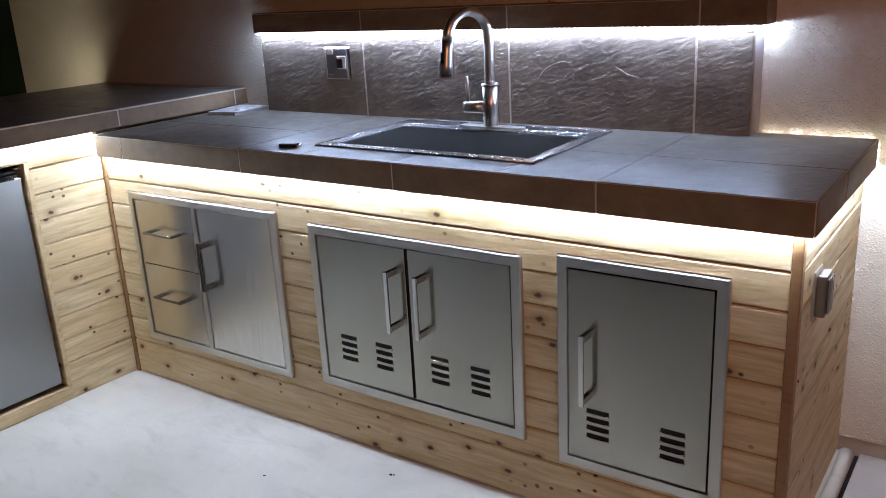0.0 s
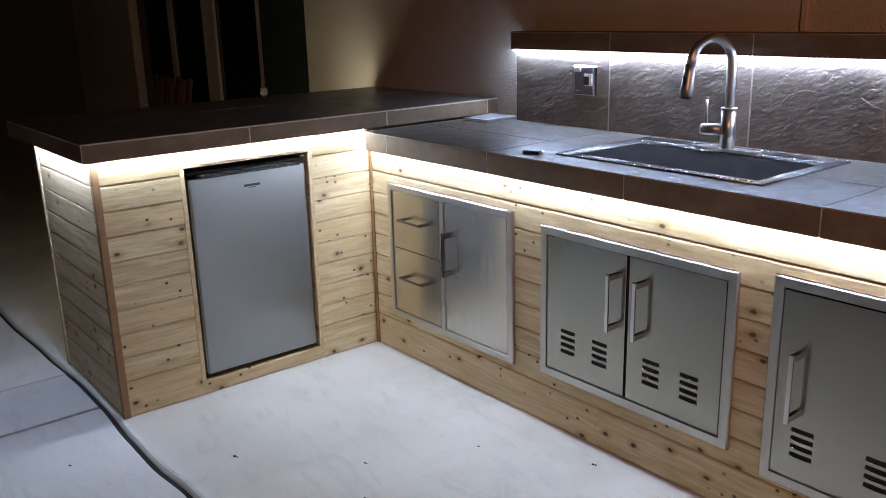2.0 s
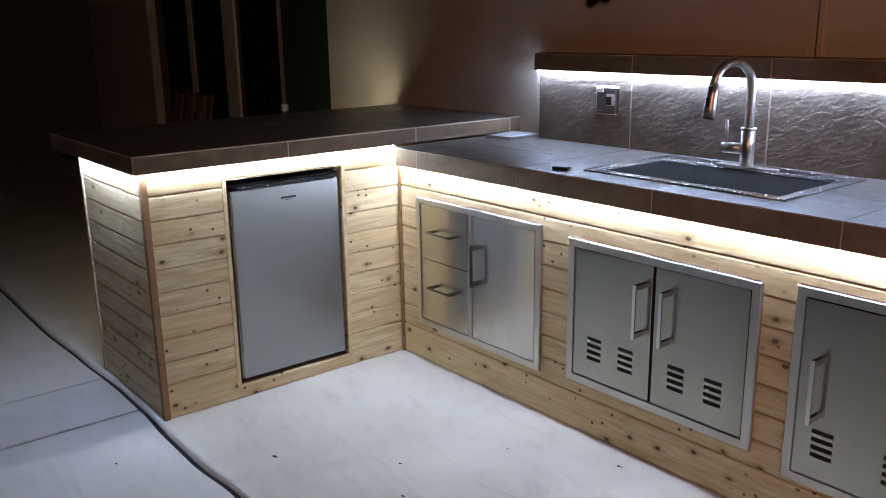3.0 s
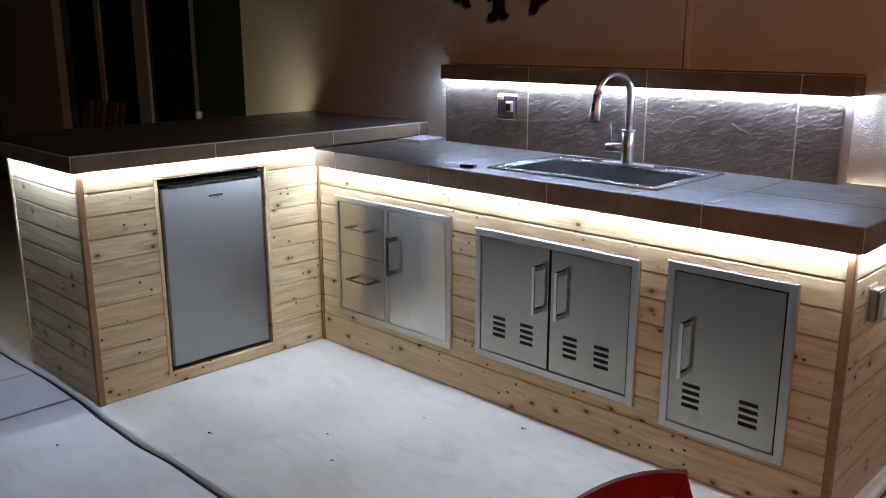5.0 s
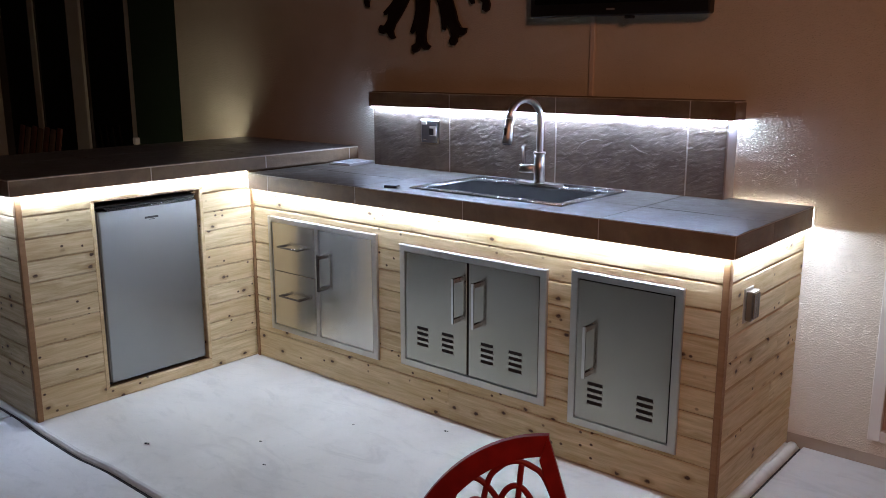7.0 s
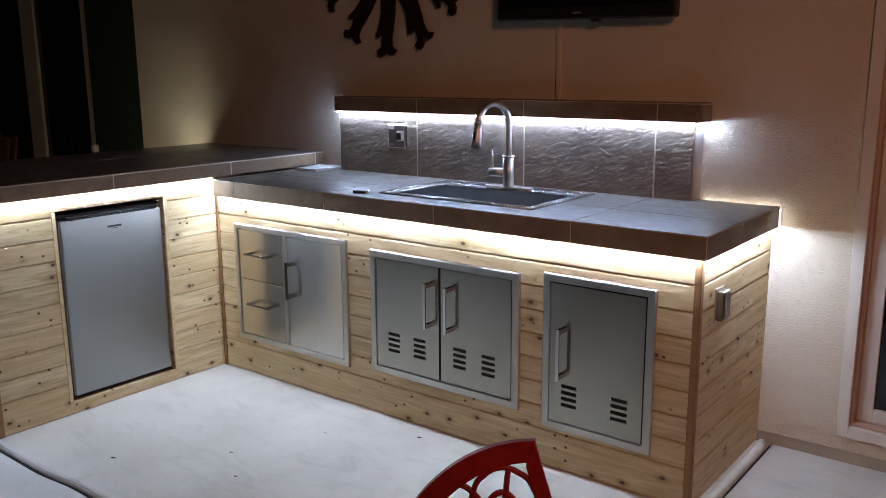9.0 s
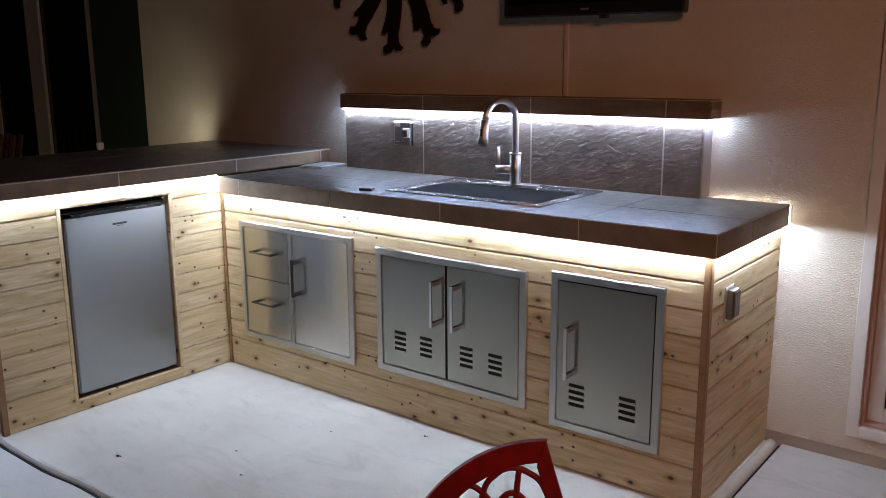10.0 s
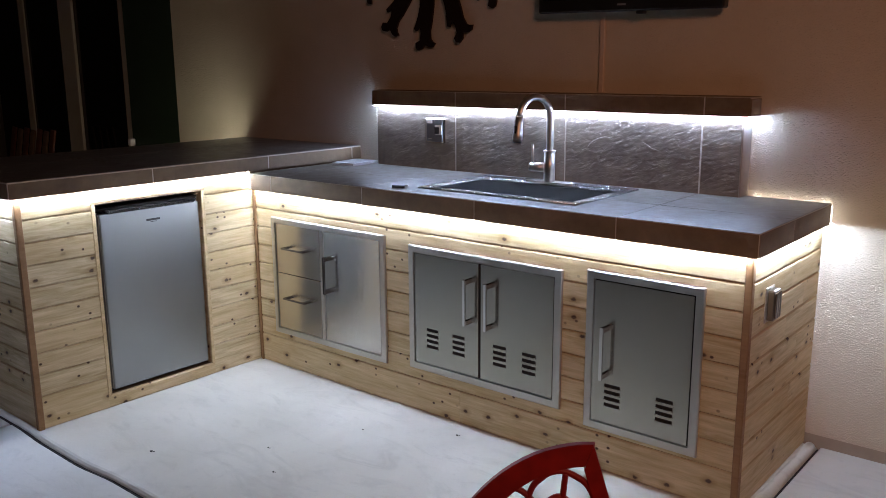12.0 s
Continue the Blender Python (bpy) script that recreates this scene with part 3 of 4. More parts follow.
led_strip("white light strip tucked behind the splashback end", (PX1 + 0.016, 0.602, CAPZ0 - 0.0005), (PX1 + 0.016, WALL_Y - 0.006, CAPZ0 - 0.0005), (0.25, 0, -1), LED_BLUE, 0.020)
led_strip("white light strip tucked behind the splashback start", (PX0 - 0.008, 0.602, CAPZ0 - 0.0005), (PX0 - 0.008, WALL_Y - 0.006, CAPZ0 - 0.0005), (-0.3, 0, -1), LED_BLUE, 0.014)
led_strip("warm white light strip along the worktop back edge", (PX1 + 0.01, WALL_Y - 0.016, TOP - 0.012), (CX1, WALL_Y - 0.016, TOP - 0.012), (0, 1, 0.4), LED_WEAK, 0.055)
led_strip("warm white light strip down the worktop back corner", (CX1 + 0.004, WALL_Y - 0.034, TOP - 0.006), (CX1 + 0.004, WALL_Y - 0.034, UNDER - 0.004), (1, 0.15, 0), LED_CORNER, 0.012)
led_strip("white light strip joining both worktop edges", (0.012, -0.030, 0.862), (0.012, -0.030, 0.938), (0, -1, 0), LED_WARM)


# ---- steel access doors ----
def ring(x0, x1, z0, z1, w, y0, y1, bm=None):
    """A mitred frame round a rectangle, with its edges eased."""
    out = bm or bmesh.new()
    e = 0.003
    loops = []
    for inset, y in ((0, y1), (0, y0 + e), (e, y0), (w - 0.001, y0), (w, y0 + 0.001), (w, y1)):
        loops.append([out.verts.new(p) for p in ((x0 + inset, y, z0 + inset), (x1 - inset, y, z0 + inset), (x1 - inset, y, z1 - inset), (x0 + inset, y, z1 - inset))])
    for a, b in zip(loops, loops[1:] + loops[:1]):
        for k in range(4):
            out.faces.new((a[k], a[(k + 1) % 4], b[(k + 1) % 4], b[k]))
    bmesh.ops.recalc_face_normals(out, faces=out.faces[:])
    return out


def grip(door, cx, cz, length, upright, face, metal=CHROME):
    """A flat pull with two standoffs."""
    s, out = 0.010, face - 0.036
    h = length / 2
    if upright:
        pull = box(cx - 0.0065, cx + 0.0065, out - 0.007, out, cz - h, cz + h, 0.0020, segments=2)
        ends = [(cx - 0.006, cx + 0.006, z - 0.009, z + 0.009) for z in (cz - h + 0.012, cz + h - 0.012)]
    else:
        pull = box(cx - h, cx + h, out - 0.006, out, cz - 0.0042, cz + 0.0042, 0.0015)
        ends = [(x - 0.009, x + 0.009, cz - 0.004, cz + 0.004) for x in (cx - h + 0.010, cx + h - 0.010)]
    for x0, x1, z0, z1 in ends:
        box(x0, x1, out - 0.001, face, z0, z1, 0.001, bm=pull)
    return part("handle", pull, metal, door, "polished steel bar handle")


def vent(door, x0, z_top, face, count=4):
    for i in range(count):
        z = z_top - 0.0052 - i * 0.0232
        # the leaf isn't cut; a black plate gives the shade of an opening
        part("vent_slot", box(x0, x0 + 0.060, face - 0.0012, face + 0.001, z - 0.0042, z + 0.0060, 0.0008), DARK, door, "black plate standing in for a shaded vent slot")
        hood = bmesh.new()
        n = 10
        rows = []
        for k in range(n + 1):
            u = k / n
            x = x0 - 0.002 + 0.064 * u
            d = 0.0065 * min(1.0, 5 * min(u, 1 - u) + 0.05)
            rows.append([hood.verts.new((x, face - 0.0005, z - 0.0085)), hood.verts.new((x, face - d * 0.7, z - 0.0065)), hood.verts.new((x, face - d, z - 0.0035)), hood.verts.new((x, face - 0.0003, z - 0.0045))])
        for a, b in zip(rows, rows[1:]):
            for k in range(4):
                f = hood.faces.new((a[k], a[(k + 1) % 4], b[(k + 1) % 4], b[k]))
                f.smooth = True
        bmesh.ops.recalc_face_normals(hood, faces=hood.faces[:])
        part("louver", hood, STEEL, door)


def panel(name, parent, x0, x1, z0, z1, label="", metal=STEEL):
    """A flat steel leaf inside a frame."""
    return part(name, box(x0 + 0.0044, x1 - 0.0044, -0.0105, -0.0035, z0 + 0.0044, z1 - 0.0044, 0.001), metal, parent, label)


FACE = -0.0105
unit = thing("drawer_door_unit", "brushed steel built-in unit with two drawers and one door", "access door", (0.50, 0, 0.17), "steel units in the cedar front")
part("frame", ring(0.137, 0.866, 0.171, 0.729, 0.026, -0.013, -0.0005), STEEL_FRAME, unit)
# black sheet on the boards, as shade in the gaps round the leaves
part("backing", box(0.163, 0.842, -0.0014, -0.0004, 0.194, 0.709), DARK, unit)
part("mullion", box(0.4685, 0.4915, -0.012, -0.003, 0.196, 0.707, 0.001), STEEL_FRAME, unit)
d = panel("drawer", unit, 0.165, 0.4685, 0.4652, 0.707, metal=STEEL_LIT)
grip(d, 0.322, 0.598, 0.150, False, FACE, NICKEL_GREY)
d = panel("drawer", unit, 0.165, 0.4685, 0.196, 0.4712, metal=STEEL_LIT)
grip(d, 0.322, 0.360, 0.150, False, FACE, NICKEL_GREY)
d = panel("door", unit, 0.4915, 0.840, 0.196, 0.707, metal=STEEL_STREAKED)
grip(d, 0.532, 0.512, 0.170, True, FACE, NICKEL_GREY)

unit = thing("double_access_door", "brushed steel vented double access door", "access door", (1.36, 0, 0.188), "steel units in the cedar front")
part("frame", ring(1.000, 1.727, 0.189, 0.710, 0.029, -0.013, -0.0005), STEEL_FRAME, unit)
part("backing", box(1.026, 1.700, -0.0014, -0.0004, 0.216, 0.686), DARK, unit)
d = panel("door", unit, 1.029, 1.3615, 0.218, 0.684)
grip(d, 1.318, 0.527, 0.185, True, FACE)
vent(d, 1.096, 0.374, FACE), vent(d, 1.230, 0.374, FACE)
d = panel("door", unit, 1.3635, 1.698, 0.218, 0.684)
grip(d, 1.418, 0.525, 0.185, True, FACE)
vent(d, 1.429, 0.374, FACE), vent(d, 1.563, 0.372, FACE)

unit = thing("single_access_door", "brushed steel vented single access door", "access door", (2.03, 0, 0.157), "steel units in the cedar front")
part("frame", ring(1.828, 2.248, 0.158, 0.730, 0.028, -0.013, -0.0005), STEEL_FRAME, unit)
part("backing", box(1.851, 2.221, -0.0014, -0.0004, 0.182, 0.704), DARK, unit)
d = panel("door", unit, 1.853, 2.219, 0.184, 0.702)
grip(d, 1.912, 0.452, 0.190, True, FACE)
vent(d, 1.908, 0.334, FACE), vent(d, 2.101, 0.331, FACE)

# ---- small fridge ----
fridge = thing("mini_fridge", "silver compact fridge set into the cedar bar front", "fridge", (-0.25, -0.54, FRZ0))
part("body", box(-0.52, -0.062, -0.776, -0.302, FRZ0 - 0.014, 0.846, 0.006), BLACK, fridge, "black fridge body")
d = part("door", box(-0.058, -0.006, -0.774, -0.300, FRZ0 + 0.012, 0.828, 0.006, segments=3), FRIDGE_STEEL, fridge, "silver metal door")
part("door_edge", box(-0.058, -0.012, -0.7775, -0.7745, FRZ0 + 0.016, 0.826), NICKEL_DARK, d, "dark door edge")
grip_bm = slab_outline([(-0.750, 0.8415), (-0.734, 0.8265), (-0.330, 0.8265), (-0.314, 0.8415)], lambda u, v, w: Vector((w - 0.016, u, v)), 0.021)
part("handle", grip_bm, COVER, d, "matt black top grip")
wrap = bmesh.new()
wrap_rows = []
for k in range(141):
    y = -0.735 + 0.406 * k / 140
    wrap_rows.append([wrap.verts.new((0.0056 + random.uniform(0.0, 0.0035), y, z + random.uniform(-0.0012, 0.0012))) for z in (0.8405, 0.8365, 0.8325, 0.8285)])
for p, q in zip(wrap_rows, wrap_rows[1:]):
    for k in range(3):
        wrap.faces.new((p[k], p[k + 1], q[k + 1], q[k]))
part("wrap", wrap, WRAPPED, d, "crinkled clear wrap on the grip")
part("top_cap", box(-0.056, -0.014, -0.776, -0.300, 0.8425, 0.853, 0.004), BLACK, d, "black top cap")
logo = box(-0.0058, -0.0052, -0.564, -0.498, 0.772, 0.781)
box(-0.0058, -0.0052, -0.545, -0.515, 0.766, 0.7685, bm=logo)
part("badge", logo, BLACK, d, "small dark maker's badge")
part("hinge", box(-0.05, -0.010, -0.318, -0.296, 0.8535, 0.862, 0.002), CHROME, fridge)

# ---- sink ----
sink = thing("sink", "drop-in sink with dark basin and steel rim", "sink", (1.36, 0.30, TOP))
RX0, RX1, RY0, RY1 = 0.980, 1.726, 0.075, 0.552
Z = TOP + 0.0006


def loops(rows):
    bm = bmesh.new()
    made = [[bm.verts.new(p) for p in ((x0, y0, z), (x1, y0, z), (x1, y1, z), (x0, y1, z))] for x0, x1, y0, y1, z in rows]
    for a, b in zip(made, made[1:]):
        for k in range(4):
            bm.faces.new((a[k], a[(k + 1) % 4], b[(k + 1) % 4], b[k]))
    return bm, made


bm, made = loops([(SX0 + 0.002 + e, SX1 - 0.002 - e, SY0 + 0.002 + e, SY1 - 0.002 - e, z) for e, z in ((0.0, Z + 0.003), (0.004, Z - 0.004), (0.014, Z - 0.205))])
bm.faces.new(made[-1])
part("basin", bm, SINK_STEEL, sink, "dark grey composite basin")
flat, made = loops([(RX0, RX1, RY0, RY1, Z), (RX0, RX1, RY0, RY1, Z + 0.003), (SX0, SX1, SY0, SY1, Z + 0.0045), (SX0 + 0.002, SX1 - 0.002, SY0 + 0.002, SY1 - 0.002, Z + 0.003)])
part("rim", flat, RIM_STEEL, sink, "brushed steel rim")
for x0, x1, y0, y1, r in ((RX0 + 0.003, RX1 - 0.003, RY0 + 0.003, RY1 - 0.003, 0.0022), (SX0 - 0.002, SX1 + 0.002, SY0 - 0.002, SY1 + 0.002, 0.0022)):
    ring_bm = bmesh.new()
    for p, q in (((x0, y0), (x1, y0)), ((x1, y0), (x1, y1)), ((x1, y1), (x0, y1)), ((x0, y1), (x0, y0))):
        tube([(*p, Z + 0.0035), (*q, Z + 0.0035)], r, 10, bm=ring_bm)
    part("rim_bead", ring_bm, RIM_STEEL, sink, "bright rounded rim edge")
ribs = bmesh.new()
x = RX0 + 0.055
while x < RX1 - 0.040:
    tube([(x, RY0 + 0.020, Z + 0.0036), (x, SY0 - 0.006, Z + 0.0044)], 0.0028, 6, bm=ribs)
    if not 1.235 < x < 1.475:
        tube([(x, SY1 + 0.012, Z + 0.0044), (x, RY1 - 0.014, Z + 0.0036)], 0.0034, 6, bm=ribs)
    x += 0.0165
tagged(part("rim_ribs", ribs, RIM_STEEL, sink, "fine raised ribs across the rim"), kind="stuff")
part("drain", tube([(1.36, 0.29, Z - 0.199), (1.36, 0.29, Z - 0.194)], 0.045, 24), CHROME, sink)

board_bm = box(SX0 + 0.0045, SX1 - 0.0045, SY0 + 0.0045, SY1 - 0.0045, Z - 0.010, Z + 0.0005, 0.0012)
cover = thing("sink_cover", "flat dark grey cover board lying in the sink", "sink cover", (1.36, 0.28, Z - 0.010))
part("panel", board_bm, COVER, cover)

# ---- faucet ----
FX, FY, FZ = 1.352, 0.480, TOP + 0.0042
faucet = thing("faucet", "stainless gooseneck pull-down kitchen faucet", "faucet", (FX, FY, FZ))
plate_bm = bmesh.new()
outline = [(1.355 + 0.115 * math.cos(a), FY + 0.026 * math.copysign(abs(math.sin(a)) ** 0.5, math.sin(a))) for a in (2 * math.pi * k / 40 for k in range(40))]
slab_outline(outline, lambda u, v, w: Vector((u, v, FZ + w)), 0.009, plate_bm)
part("deck_plate", plate_bm, NICKEL, faucet, "flat nickel deck plate")
part("body", tube([(FX, FY, FZ + 0.009), (FX, FY, FZ + 0.132)], 0.0232, 24), NICKEL, faucet)
part("collar", tube([(FX, FY, FZ + 0.132), (FX, FY, FZ + 0.139)], 0.0262, 24), NICKEL, faucet)
way = Vector((-0.20, -0.98, 0)).normalized()
R, TZ = 0.087, 1.202
neck = [(FX, FY, FZ + 0.139 + (TZ - FZ - 0.139) * k / 6) for k in range(6)]
neck += [tuple(Vector((FX, FY, TZ)) + way * (R - R * math.cos(a)) + Vector((0, 0, R * math.sin(a)))) for a in (math.radians(9 * k) for k in range(20))]
part("spout", tube(neck, 0.0145, 18), NICKEL, faucet)
end = Vector(neck[-1])
part("spray_head", tube([end + Vector((0, 0, -0.002)), end + Vector((0, 0, -0.03)) + way * 0.004, end + Vector((0, 0, -0.075)) + way * 0.010, end + Vector((0, 0, -0.10)) + way * 0.013], 0.015, 18, radii=[0.0155, 0.0165, 0.020, 0.0205]), NICKEL, faucet, "stainless spray head")
part("spray_button", box(end.x - 0.008, end.x + 0.004, end.y - 0.028, end.y - 0.018, end.z - 0.07, end.z - 0.035, 0.002), BLACK, faucet, "black spray button")
part("valve", tube([(FX - 0.015, FY - 0.01, FZ + 0.068), (FX - 0.075, FY - 0.025, FZ + 0.068)], 0.0185, 18), NICKEL, faucet)
part("valve_cap", tube([(FX - 0.0752, FY - 0.0251, FZ + 0.068), (FX - 0.082, FY - 0.027, FZ + 0.068)], 0.0165, 18), NICKEL_DARK, faucet, "dark end cap of the valve")
part("spray_tip", tube([end + Vector((0, 0, -0.1005)) + way * 0.013, end + Vector((0, 0, -0.106)) + way * 0.0136], 0.017, 18), BLACK, faucet, "black nozzle face")
part("lever", tube([(FX - 0.066, FY - 0.023, FZ + 0.080), (FX - 0.069, FY - 0.024, FZ + 0.162)], 0.0055, 12), NICKEL, faucet, "thin upright lever")

# ---- outlets ----
outlet = thing("wall_outlet", "chrome outlet plate with white switch on the slate splashback", "outlet", (0.64, 0.595, 1.11))
part("plate", box(0.582, 0.697, 0.5925, 0.5995, 1.055, 1.170, 0.002), CHROME, outlet)
part("face", box(0.587, 0.685, 0.5905, 0.5935, 1.060, 1.164, 0.001), FACE_GREY, outlet, "glossy dark face")
part("rocker", box(0.590, 0.624, 0.586, 0.5908, 1.146, 1.163, 0.002), WHITE, outlet, "white rocker")
part("socket", box(0.640, 0.682, 0.586, 0.5908, 1.094, 1.140, 0.002), WHITE, outlet, "white socket block")
part("socket_face", box(0.640, 0.668, 0.5848, 0.5858, 1.097, 1.130, 0.0004), BLACK, outlet, "dark socket holes")
part("rocker", box(0.598, 0.622, 0.587, 0.5908, 1.072, 1.078, 0.001), CHROME, outlet)

side = thing("cover_outlet", "grey metal weatherproof outlet cover on the cedar side", "outlet", (RIGHT, 0.16, 0.67))
part("plate", box(RIGHT + 0.0005, RIGHT + 0.006, 0.124, 0.196, 0.610, 0.726, 0.002), NICKEL, side)
part("cover", box(RIGHT + 0.006, RIGHT + 0.028, 0.131, 0.189, 0.619, 0.718, 0.004, segments=2), NICKEL_DARK, side, "raised grey flap")
for y in (0.138, 0.155, 0.172):
    part("rib", box(RIGHT + 0.0275, RIGHT + 0.035, y, y + 0.009, 0.626, 0.712, 0.003), CHROME, side)

# ---- small things on the worktop ----
papers = thing("paper_stack", "stack of white printed booklets lying on the worktop", "paper", (0.14, 0.54, TOP))
for i, (dx, dy, turn, h) in enumerate(((0, 0, 6, 0.006), (0.006, 0.004, 2, 0.005), (0.010, -0.006, 9, 0.0025))):
    bm = box(-0.070, 0.070, -0.095, 0.095, 0, h, 0.0006)
    bmesh.ops.transform(bm, matrix=pose(0.140 + dx, 0.540 + dy, TOP + 0.0006 + (0, 0.0062, 0.0114)[i], 0, 0, turn), verts=bm.verts)
    part("booklet", bm, PAPER, papers)
ink = bmesh.new()
for i in range(9):
    box(-0.055, 0.03 + 0.02 * (i % 3), 0.076 - i * 0.018, 0.080 - i * 0.018, 0, 0.0003, bm=ink)
bmesh.ops.transform(ink, matrix=pose(0.15, 0.534, TOP + 0.0146, 0, 0, 9), verts=ink.verts)
part("print", ink, INK, papers, "unreadable grey lines of print")

lighter = thing("lighter", "small black pocket lighter lying on the worktop", "lighter", (0.925, 0.03, TOP))
m = pose(0.925, 0.030, TOP + 0.0068, 0, 0, 17)
bm = box(-0.035, 0.022, -0.010, 0.010, -0.006, 0.006, 0.003, segments=2)
bmesh.ops.transform(bm, matrix=m, verts=bm.verts)
part("body", bm, BLACK, lighter)
bm = box(0.0225, 0.034, -0.008, 0.008, -0.0055, 0.0055, 0.002)
bmesh.ops.transform(bm, matrix=m, verts=bm.verts)
part("cap", bm, CHROME, lighter, "metal cap")

# ---- television and cable cover ----
tv = thing("television", "black flat television on the stucco wall", "television", (1.605, 0.62, 1.62))
part("case", box(1.205, 2.005, 0.598, 0.645, 1.618, 2.09, 0.006), BLACK, tv)
part("screen", box(1.232, 1.978, 0.5955, 0.5985, 1.668, 2.065), GLASS_DARK, tv, "dark glossy screen")
part("sensor", box(1.655, 1.690, 0.600, 0.625, 1.606, 1.6185, 0.003), BLACK, tv)
part("badge", box(1.575, 1.612, 0.5963, 0.5978, 1.640, 1.647), INK, tv, "small grey maker's badge")
for ob in tv.children:
    ob.matrix_local = Matrix.Rotation(radians(0.8), 4, "Y")
part("bracket", box(1.45, 1.76, 0.6455, WALL_Y - 0.001, 1.75, 1.95, 0.002), IRON, tv)
whole("cable_cover", box(1.455, 1.479, 0.678, WALL_Y - 0.0005, CAPZ1 + 0.0005, 1.80, 0.003), RACEWAY, "painted cable raceway running up the stucco wall", "cable cover")

# ---- iron sun on the wall ----
CX, CZ = 0.545, 1.975
ornament = thing("wall_ornament", "dark iron sun ornament with forked curling rays", "wall ornament", (CX, WALL_Y, CZ))
RAY = ((0.14, -0.045), (0.29, -0.042), (0.335, -0.052), (0.392, -0.074), (0.402, -0.062), (0.378, -0.040), (0.41, -0.030), (0.445, -0.036), (0.458, -0.062), (0.482, -0.060), (0.492, -0.044), (0.484, -0.020), (0.462, -0.004), (0.474, 0.022), (0.474, 0.044), (0.456, 0.060), (0.448, 0.042), (0.435, 0.030), (0.40, 0.026), (0.36, 0.034), (0.29, 0.042), (0.14, 0.045))
for k in range(12):
    a = math.radians(-93 + 30 * k)
    u, v = Vector((math.cos(a), math.sin(a))), Vector((-math.sin(a), math.cos(a)))
    part("ray", slab_outline([(CX + (u * rr + v * w).x, CZ + (u * rr + v * w).y) for rr, w in RAY], lambda p, q, w: Vector((p, 0.662 + w, q)), 0.012), IRON, ornament)
part("disc", slab_outline([(CX + 0.20 * math.cos(t), CZ + 0.20 * math.sin(t)) for t in (2 * math.pi * k / 36 for k in range(36))], lambda p, q, w: Vector((p, 0.655 + w, q)), 0.034), IRON, ornament)

# ---- glass door past the worktop ----
door = thing("door_1", "white framed sliding glass door in the stucco wall", "door", (3.6, WALL_Y, 0.1), kind="structure")


def upright_ring(x0, x1, z0, z1, w, y0, y1):
    bm = box(x0, x0 + w, y0, y1, z0, z1, 0.002)
    box(x1 - w, x1, y0, y1, z0, z1, 0.002, bm=bm)
    box(x0 + w, x1 - w, y0, y1, z0, z0 + w, 0.002, bm=bm)
    box(x0 + w, x1 - w, y0, y1, z1 - w, z1, 0.002, bm=bm)
    return bm


part("outer_frame", upright_ring(2.668, 4.602, 0.098, 2.162, 0.042, WALL_Y - 0.012, WALL_Y + 0.03), FRAME_WHITE, door)
part("reveal", upright_ring(2.7105, 4.56, 0.1405, 2.12, 0.012, WALL_Y + 0.008, WALL_Y + 0.10), FRAME_PINK, door, "tan inner reveal")
part("sash", upright_ring(2.723, 3.66, 0.153, 2.107, 0.052, WALL_Y + 0.045, WALL_Y + 0.085), FRAME_WHITE, door)
part("sash", upright_ring(3.662, 4.547, 0.153, 2.107, 0.052, WALL_Y + 0.045, WALL_Y + 0.085), FRAME_WHITE, door)
part("pane", box(2.774, 3.609, WALL_Y + 0.060, WALL_Y + 0.066, 0.204, 2.056), GLASS_DARK, door, "dark glass pane")
part("pane", box(3.713, 4.496, WALL_Y + 0.060, WALL_Y + 0.066, 0.204, 2.056), GLASS_DARK, door, "dark glass pane")

# ---- dark glazed door behind the bar ----
win = thing("window_1", "dark glazed patio door with pale uprights and green shade", "window", (-3.0, WALL_Y, 0), kind="structure")
part("pane", box(-4.54, -1.66, WALL_Y + 0.070, WALL_Y + 0.078, 0.02, 2.14), GLASS_DARK, win, "dark glass pane")
part("shade", box(-2.225, -1.637, WALL_Y + 0.010, WALL_Y + 0.040, 0.02, 2.148, 0.004), GREEN, win, "hanging dark green shade")
part("mullion", box(-2.345, -2.285, WALL_Y + 0.045, WALL_Y + 0.069, 0.0, 2.148, 0.003), FRAME_GREY, win, "pale upright")
part("mullion", box(-3.190, -2.995, WALL_Y + 0.045, WALL_Y + 0.069, 0.0, 2.148, 0.003), FRAME_GREY, win, "pale upright")
part("mullion", box(-3.86, -3.77, WALL_Y + 0.055, WALL_Y + 0.069, 0.0, 2.148, 0.003), FRAME_GREY, win, "pale upright")
part("latch", box(-2.226, -2.186, WALL_Y - 0.030, WALL_Y + 0.009, 0.880, 0.930, 0.006), WHITE, win, "small pale latch")
part("header", box(-4.55, -1.637, WALL_Y + 0.042, WALL_Y + 0.069, 2.10, 2.149, 0.003), FRAME_GREY, win)

# ---- red chair ----
TIP = Vector((2.614, -1.338, 0.806))
back_n = Vector((0.55, -0.84, 0)).normalized()
back_u = Vector((0.84, 0.55, 0)).normalized()
chair = thing("dining_chair", "red painted wooden chair with pierced arched back", "chair", (TIP.x, TIP.y, 0))


def on_back(u, v, w=0.0):
    return TIP + back_u * u + Vector((0, 0, v)) + back_n * (w + 0.02 * -v)


AX, AZ = 0.285, 0.37


def arch(inset, n=22):
    pts = [(-(AX - inset) * math.cos(t), -AZ + (AZ - inset * 0.95) * math.sin(t)) for t in (math.pi / 2 * k / n for k in range(n + 1))]
    return pts


